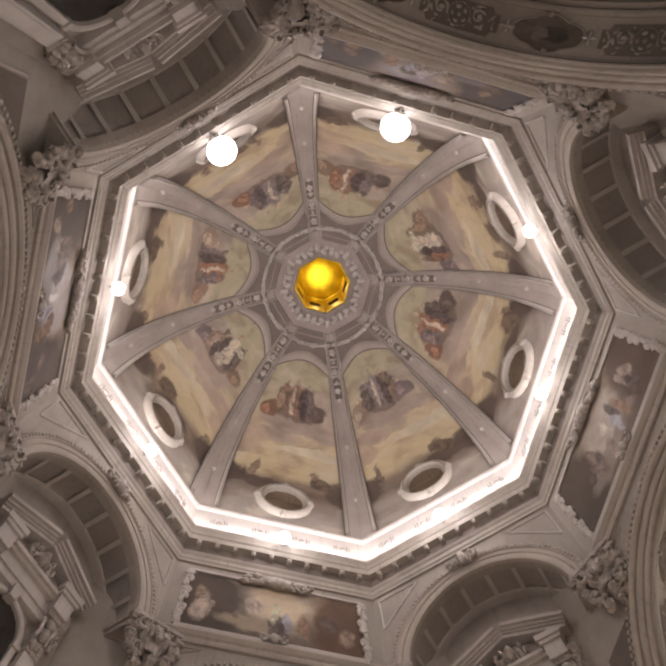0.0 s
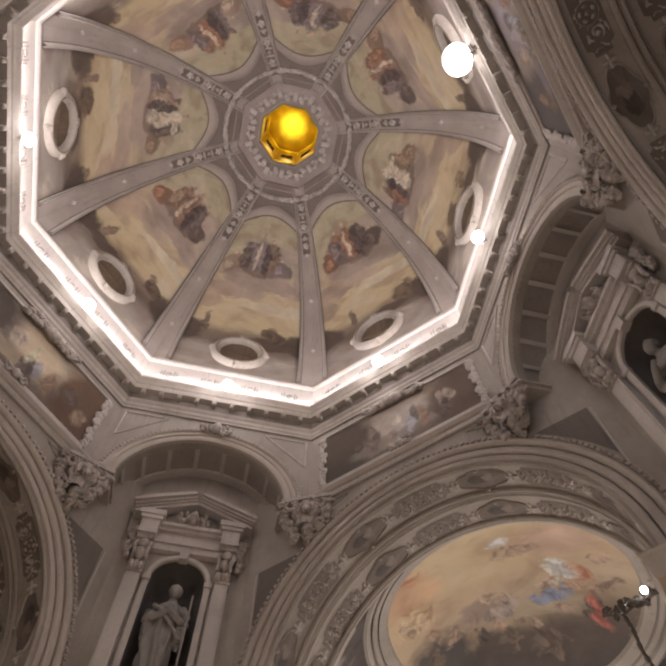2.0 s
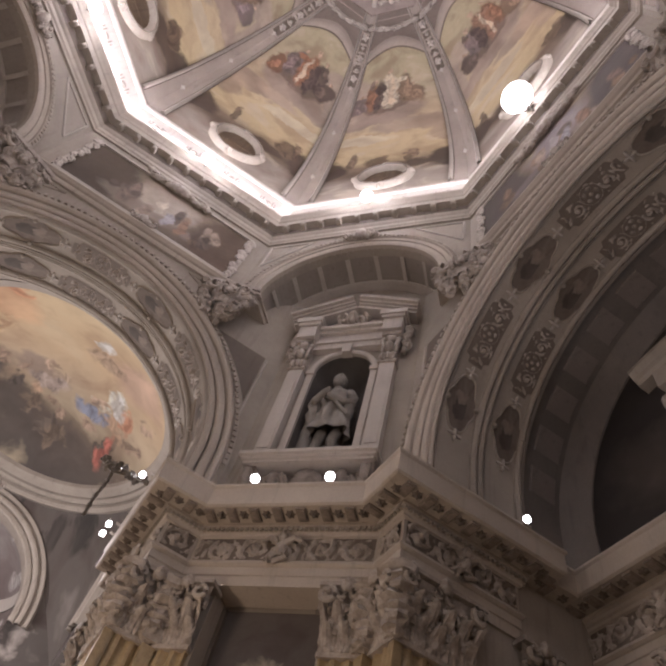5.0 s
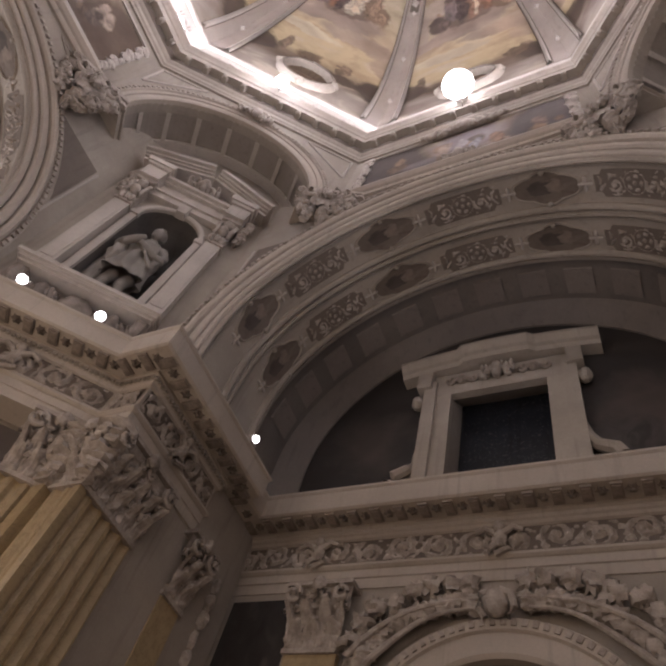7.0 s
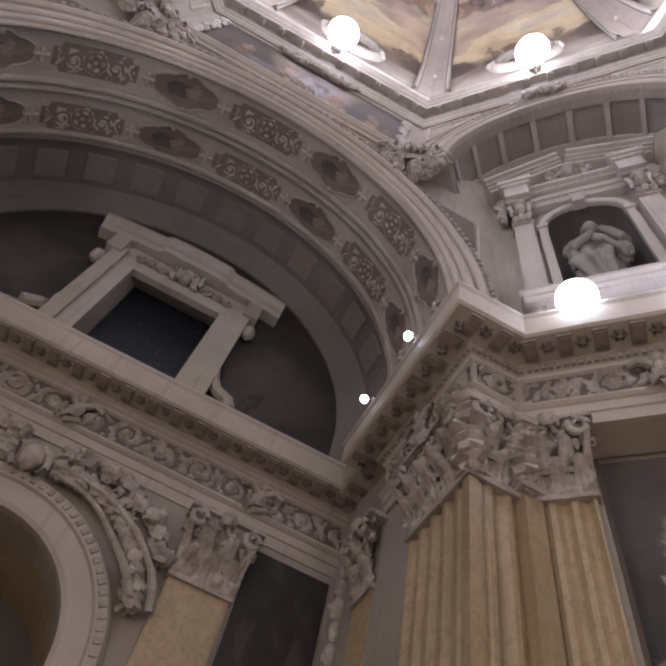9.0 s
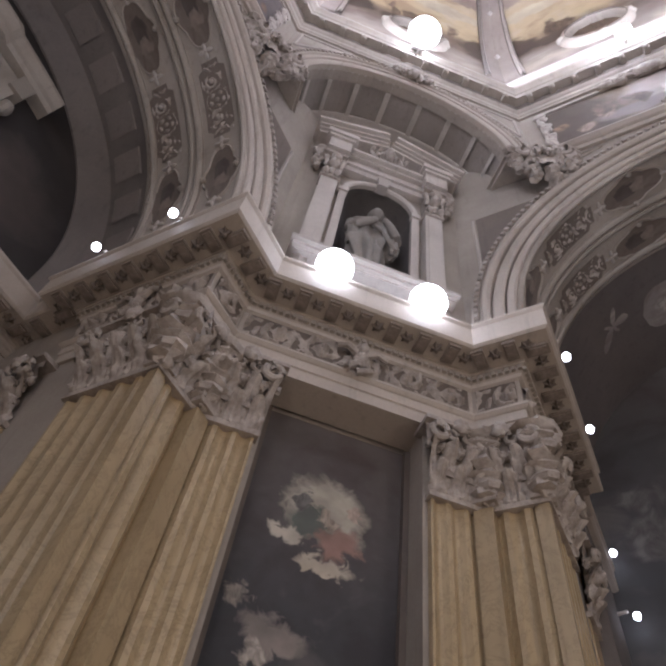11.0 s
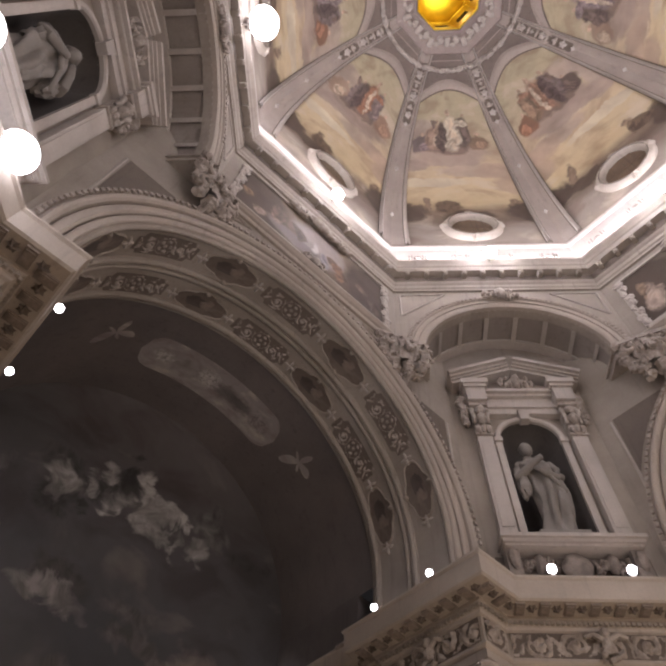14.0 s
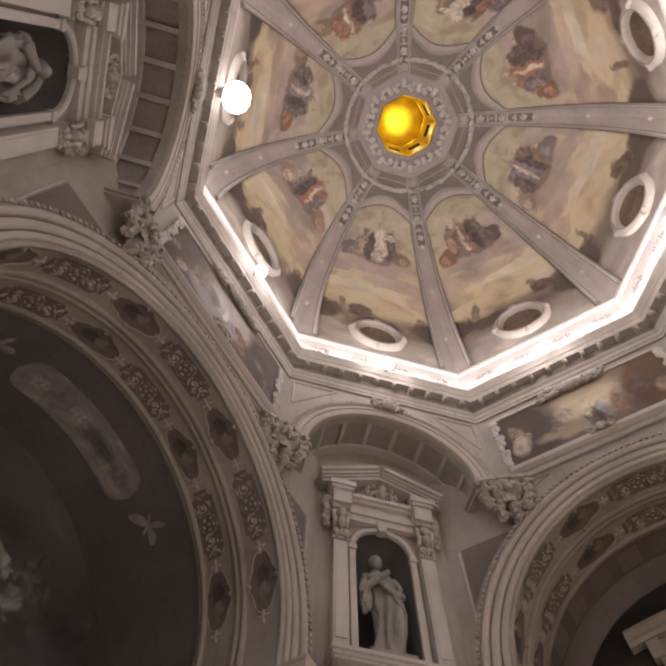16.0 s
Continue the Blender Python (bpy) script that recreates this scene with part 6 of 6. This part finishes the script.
    key = Mesh().blob((0, BACK - 0.20, AZ + AR + 0.56), (0.15, 0.12, 0.17), 14, 10, 0.3, seed=4.0)
    for q in (-1, 1):
        key.tube([(q * 0.05, BACK - 0.2, AZ + AR + 0.72), (q * 0.17, BACK - 0.22, AZ + AR + 0.66), (q * 0.2, BACK - 0.2, AZ + AR + 0.5), (q * 0.12, BACK - 0.2, AZ + AR + 0.38)], lambda t: 0.055 - 0.02 * t, 8)
    part("keystone", key, RELIEF, wall, "carved knot at the crown of the arch", smooth=True)
    # plain carved drapery and leaves in the spandrels
    for s in (-1, 1):
        g = Mesh()
        for i in range(13):
            t = i / 12
            a = radians(28 + 52 * t)
            r = AR + 0.64 + 0.14 * math.sin(3.0 * t)
            g.blob((s * r * math.cos(a), BACK - 0.10, AZ + r * math.sin(a)), (0.13, 0.10, 0.12), 12, 9, 0.7, seed=i + 2.0 * s, freq=3.0)
        for j in (1, 4):
            pts = []
            for i in range(10):
                t = i / 9
                a = radians(26 + 56 * t + 3 * math.sin(4 * t + j))
                r = AR + 0.52 + 0.09 * j * (0.35 + 0.65 * math.sin(math.pi * min(1.0, t + 0.18))) + 0.04 * math.sin(7 * t + 2 * j)
                pts.append((s * r * math.cos(a), BACK - 0.15 - 0.05 * math.sin(math.pi * t), AZ + r * math.sin(a)))
            g.tube(pts, lambda t: 0.05 - 0.03 * t, 7)
        for j in range(8):
            a = radians(40 + 6 * j)
            r = AR + 1.05 + 0.05 * (j % 3)
            g.blob((s * r * math.cos(a), BACK - 0.09, min(6.38, AZ + r * math.sin(a))), (0.13, 0.10, 0.12), 10, 8, 1.0, seed=j + s, freq=3.6)
        part("spandrel_relief", g, RELIEF, wall, "carved stucco drapery over the arch", smooth=True)
    for s in (-1, 1):
        x0 = s * 2.30 - 0.36
        pm = pose(x0, BACK + 0.03, 0)
        part("pilaster", fluted(0.72, 0.35, CAP0 - 0.04, 1, 0.006), MARBLE, wall, "yellow marble pilaster", m=pm)
        part("capital", capital(0.72, CAP0, CAP1), RELIEF, wall, "carved leafy capital", m=pm, smooth=True)
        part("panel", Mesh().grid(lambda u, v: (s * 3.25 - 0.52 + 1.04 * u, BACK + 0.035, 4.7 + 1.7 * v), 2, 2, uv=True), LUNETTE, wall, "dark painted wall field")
        dr = Mesh().box(s * 3.2 - 0.45, s * 3.2 + 0.45, BACK - 0.02, BACK + 0.04, 4.35, 4.6).box(s * 3.2 - 0.36, s * 3.2 + 0.36, BACK + 0.0, BACK + 0.03, 2.2, 4.35)
        part("door_frame", dr, BROWN, wall)
        hang = Mesh()
        for i in range(14):
            hang.blob((s * 3.78, BACK - 0.45, 6.3 - 0.26 * i), (0.07 + 0.03 * (i % 3), 0.07, 0.14), 8, 6, 0.4, seed=i)
        part("garland", hang, RELIEF, wall, "hanging carved garland")
    path = [(3.85, BACK - 0.48), (-3.85, BACK - 0.48)]
    path = path[::-1]
    e2 = thing("end_entablature", "cream entablature with rosettes and carved frieze along an arm end", "cornice", m, group="end entablatures", kind="structure", mesh=Mesh().sweep(path, ENT), material=CREAM)
    soffit_rows(path, e2)
    frieze(path, e2, 0.2)
    # lunette window
    win = thing("window_2", "dark window in a moulded stone frame with cornice and scrolls", "window", m, group="lunette windows", kind="structure")
    y = BACK
    part("pane", Mesh().box(-x1 - 0.05, x1 + 0.05, y + deep, y + deep + 0.03, z0 - 0.1, z1 + 0.45), GLASSDARK, win, "dark night glass")
    rev = Mesh()
    for q in (-1, 1):
        rev.poly([(q * x1, y - 0.01, z0 - 0.1), (q * x1, y + deep, z0 - 0.1), (q * x1, y + deep, z1 + 0.42), (q * x1, y - 0.01, z1)])
    rev.poly([(-x1, y - 0.01, z1), (x1, y - 0.01, z1), (x1, y + deep, z1 + 0.42), (-x1, y + deep, z1 + 0.42)])
    part("reveal", rev, STUCCO, win, "plain window reveal")
    for s in (-1, 1):
        part("jamb", Mesh().box(s * (x1 + 0.13) - 0.13, s * (x1 + 0.13) + 0.13, y - 0.14, y, z0, z1 + 0.0).box(s * (x1 + 0.37) - 0.11, s * (x1 + 0.37) + 0.11, y - 0.20, y, z0, 10.55), STUCCO, win)
        sc = Mesh()
        sc.tube([(s * 1.22, y - 0.1, 8.95), (s * 1.27, y - 0.1, 8.7), (s * 1.38, y - 0.1, 8.48), (s * 1.60, y - 0.1, 8.36), (s * 1.66, y - 0.1, 8.2)], lambda t: 0.07 + 0.05 * t, 8)
        sc.blob((s * 1.38, y - 0.14, 10.05), (0.11, 0.12, 0.16), 10, 8, 0.2).box(s * 1.27 - 0.13, s * 1.27 + 0.13, y - 0.26, y, 10.35, 10.75)
        part("scroll", sc, STUCCO, win)
    part("lintel", Mesh().box(-x1 - 0.26, x1 + 0.26, y - 0.14, y, z1, z1 + 0.26).box(-1.15, 1.15, y - 0.1, y, z1 + 0.26, z1 + 0.62), STUCCO, win)

    def hood(u, v):
        x = -1.72 + 3.44 * u
        lift = 0.16 * (1 - (x / 1.72) ** 2)
        prof_ = ((0.0, 0.0), (0.22, 0.0), (0.26, 0.07), (0.32, 0.10), (0.40, 0.20), (0.40, 0.27), (0.0, 0.30))
        o, h = prof_[min(6, round(v * 6))]
        if abs(x) < 0.62:
            o += 0.07 if o else 0
        return (x, y - o, 10.74 + lift + h)
    part("cornice", Mesh().grid(hood, 33, 6), STUCCO, win, "curved moulded cornice")
    part("crest", ornament_mesh(0.62, 0.5, 0.2, 3, 5), RELIEF, win, "carved leaf knot", m=pose(0, y - 0.12, 10.55), smooth=True)
    for s in (-1, 1):
        part("swag", ornament_mesh(0.6, 0.2, 0.14, 3, 6), RELIEFDARK, win, "carved swag", m=pose(s * 0.62, y - 0.10, 10.5))


lunette_arm(bay(90), "east")
lunette_arm(bay(270), "west")

# ---- south arm: deep dark painted vault ----
m = bay(180)
SEND = 10.8
dv = Mesh().grid(lambda u, v: (-(ARCH_R + 0.02) * math.cos(math.pi * u), REAR - 0.02 + (SEND - REAR + 0.1) * v, ARCH_Z + (ARCH_R + 0.02) * math.sin(math.pi * u)), 48, 6)
for i, p in enumerate(dv.v):
    dv.uv[i] = (0.5 + p.x / 8.4, (p.z - 0.25 * (SEND - p.y)) / 12.6)
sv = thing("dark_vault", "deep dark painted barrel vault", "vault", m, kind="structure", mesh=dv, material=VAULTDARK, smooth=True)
cart2 = Mesh()


def oblong(u, v):
    t = radians(-28.5 + 57 * u)
    w = 0.46 * math.sqrt(max(0.0, 1 - max(0.0, abs(2 * u - 1) - 0.78) ** 2 / 0.22 ** 2))
    r = ARCH_R - 0.005
    return (r * math.sin(t), 9.35 + w * (2 * v - 1), ARCH_Z + r * math.cos(t))


part("painted_field", cart2.grid(oblong, 40, 4, uv=True), GREYPAINT, sv, "grey painted oblong field")
for s in (-1, 1):
    st = Mesh()
    t0 = radians(s * 39.5)

    def wing(u, v):
        """A five-lobed plain painted shape lying on the vault."""
        a = 2 * math.pi * u
        k = (0.02 + 0.98 * v) * 0.50 * (0.42 + 0.26 * math.cos(5 * a + 0.6) + 0.20 * math.cos(2 * a + 1.1) + 0.14 * math.sin(3 * a + 0.4) + 0.08 * math.sin(9 * a))
        t = t0 + k * math.cos(a) / ARCH_R
        return ((ARCH_R - 0.006) * math.sin(t), 9.12 + k * math.sin(a), ARCH_Z + (ARCH_R - 0.006) * math.cos(t))
    st.grid(wing, 60, 3, closed_u=True)
    for i, p in enumerate(st.v):
        st.uv[i] = (0.5 + 0.4 * (p.y - 9.3), 0.5 + 0.3 * p.x)
    part("painted_star", st, GREYPAINT, sv, "pale grey painted shape")
thing("wall_end_south", "dark painted wall at the end of the arm", "wall", m, kind="structure", mesh=Mesh().grid(lambda u, v: (-4.2 + 8.4 * u, SEND, 12.6 * v), 2, 2, uv=True), material=DARKPAINT)
for s in (-1, 1):
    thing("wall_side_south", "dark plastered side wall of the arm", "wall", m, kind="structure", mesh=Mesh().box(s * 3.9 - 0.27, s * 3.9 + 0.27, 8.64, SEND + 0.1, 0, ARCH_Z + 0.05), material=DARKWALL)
    ent_path = [(s * 3.50, SEND), (s * 3.50, 9.02)]
    thing("side_entablature", "stucco cornice along the dark arm", "cornice", m, group="side cornices", kind="structure", mesh=Mesh().sweep(ent_path if s > 0 else ent_path[::-1], ENT), material=CREAM)
    for z in (7.83, 6.80):
        floodlight(m @ pose(s * (3.47 if z > 7 else 3.40), 10.5, z, 0, 0, -90 * s), "small lit lamp on the arm wall", "small lamps inside the arches", 0.40, LENSSMALL, arm=True)

# ---- north arm: chancel with a round painted vault ----
# drawn at a smaller size, then set back and enlarged as a whole
PIVOT = Vector((3.05, -1.66, 1.6))
BACKSET = Matrix.Translation(PIVOT) @ Matrix.Scale(1.12, 4) @ Matrix.Translation(-PIVOT)
CX, CY, CZ, CR = 0.2, 11.0, 12.05, 3.02
saucer = Mesh().grid(lambda u, v: (CX + CR * v * math.cos(2 * math.pi * u), CY + CR * v * math.sin(2 * math.pi * u), CZ + 0.12 + 0.95 * (1 - v * v)), 64, 10, closed_u=True)
for i, p in enumerate(saucer.v):
    saucer.uv[i] = (0.5 + (p.x - CX) / (2 * CR), 0.5 - (p.y - CY) / (2 * CR))
ch = thing("chancel_ceiling", "round painted saucer vault in a pale moulded ring", "vault", BACKSET, kind="structure", mesh=saucer, material=CHANCEL, smooth=True)
rg = Mesh()
prof_r = [(CR - 0.02, 0.14), (CR + 0.0, 0.02), (CR + 0.05, -0.02), (CR + 0.14, -0.06), (CR + 0.22, -0.10), (CR + 0.23, 0.0), (CR + 0.26, 0.0), (CR + 0.27, -0.14), (CR + 0.33, -0.20), (CR + 0.38, -0.20), (CR + 0.40, -0.10), (CR + 0.43, -0.10), (CR + 0.44, -0.26), (CR + 0.52, -0.34), (CR + 0.60, -0.32), (CR + 0.62, 0.3)]
NR = len(prof_r) - 1
rg.grid(lambda u, v: (CX + prof_r[round(v * NR)][0] * math.cos(2 * math.pi * u), CY + prof_r[round(v * NR)][0] * math.sin(2 * math.pi * u), CZ + prof_r[round(v * NR)][1]), 96, NR, closed_u=True)
part("ring", rg, STUCCO, ch, "pale moulded stucco ring")
HX = 3.75


def pend(u, v):
    """Curved corner between the ring and the square of the chancel."""
    a = 2 * math.pi * u
    c, s = math.cos(a), math.sin(a)
    sq = HX / max(abs(c), abs(s))
    r = (CR + 0.55) * (1 - v) + sq * v
    return (CX * (1 - v) + r * c, CY + r * s, CZ - 0.28 - (v ** 1.6) * (1.0 if c > 0 and s < 0 else 3.2) * max(0.0, (sq - HX) / (HX * 0.414)) - 0.1 * v)


for a0, a1 in ((0, 60), (136, 180)):
    thing("arch_return", "stucco return behind the great arch", "wall", kind="structure", mesh=Mesh().arch(ARCH_Z, [(ARCH_R - 0.01, REAR + 0.005), (ARCH_R + 0.02, REAR + 0.10), (ARCH_R + 1.3, REAR + 0.20)], a0, a1, 16), material=STUCCO)
pn = Mesh().grid(pend, 96, 8, closed_u=True)
for i, p in enumerate(pn.v):
    pn.uv[i] = (0.5 + (p.x - CX) / 8.4, 0.5 + (p.y - CY) / 8.4)
part("pendentive", pn, PENDPAINT, ch, "brown painted corner vaults", smooth=True)
part("dark_rim", Mesh().grid(lambda u, v: (CX + (CR + 0.60 + 0.10 * v) * math.cos(2 * math.pi * u), CY + (CR + 0.60 + 0.10 * v) * math.sin(2 * math.pi * u), CZ - 0.31), 72, 1, closed_u=True), BROWN, ch, "dark shade line round the ring")
def painted_wall(mb):
    for i, p in enumerate(mb.v):
        mb.uv[i] = (0.5 + p.x / 7.6, (p.z - 5.0) / 7.0)
    return mb


for nm, ang in (("west", 270), ("north", 0), ("east", 90)):
    wm = BACKSET @ Matrix.Translation((0, CY, 0)) @ bay(ang)
    cw = thing("wall_chancel_" + nm, "chancel wall with a moulded round arch", "wall", wm, kind="structure", mesh=painted_wall(Mesh().arch_wall(-HX, HX, 0, 11.9, HX, HX + 0.3, 2.35, 8.9, 36)), material=PENDPAINT)
    part("arch_band", Mesh().arch(8.9, [(2.33, HX + 0.3), (2.33, HX - 0.06), (2.36, HX - 0.09), (2.46, HX - 0.09), (2.47, HX - 0.03), (2.50, HX - 0.03), (2.51, HX - 0.12), (2.56, HX - 0.16), (2.62, HX - 0.16), (2.66, HX - 0.10), (2.67, HX - 0.05), (2.70, HX - 0.05), (2.72, HX - 0.13), (2.80, HX - 0.15), (2.86, HX + 0.01)], 0, 180, 40), STUCCO, cw, "pale moulded arch")
    part("crest", ornament_mesh(0.6, 0.4, 0.2, 3, 7), RELIEF, cw, "carved crest", m=pose(0, HX - 0.12, 11.78))
    if nm == "north":
        conch = Mesh().grid(lambda u, v: (2.4 * math.cos(math.pi * u) * math.cos(v * math.pi / 2), HX + 0.3 + 2.2 * math.sin(math.pi * u) * math.cos(v * math.pi / 2), 8.9 + 2.4 * math.sin(v * math.pi / 2)), 32, 12, uv=True)
        conch.grid(lambda u, v: (2.4 * math.cos(math.pi * u), HX + 0.3 + 2.2 * math.sin(math.pi * u), 8.9 * v), 32, 2, uv=True)
        part("apse", conch, APSE, cw, "grey painted apse", smooth=True)
        for r2 in (0.22,):
            cr = Mesh().grid(lambda u, v: (2.36 * math.cos(math.pi * u) * math.cos(r2 * 1.3 + 0.14 * v), HX + 0.3 + 2.16 * math.sin(math.pi * u) * math.cos(r2 * 1.3 + 0.14 * v), 8.9 + (2.36 - 0.05 * math.sin(math.pi * v)) * math.sin(r2 * 1.3 + 0.14 * v)), 32, 3)
            part("moulding", cr, PALE, cw, smooth=True)
    else:
        # dark plaster on wall and soffit puts the arch interior's shade into colour
        part("recess", Mesh().box(-2.6, 2.6, HX + 1.1, HX + 1.25, 0, 11.5), DARKWALL, cw, "recess wall darkened for shade")
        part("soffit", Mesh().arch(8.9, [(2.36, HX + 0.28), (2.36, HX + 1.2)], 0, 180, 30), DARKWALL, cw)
        part("jamb", Mesh().box(-0.9, -0.7, HX + 0.9, HX + 1.1, 6.5, 10.6).box(0.7, 0.9, HX + 0.9, HX + 1.1, 6.5, 10.6), RELIEF, cw, "carved window jambs")
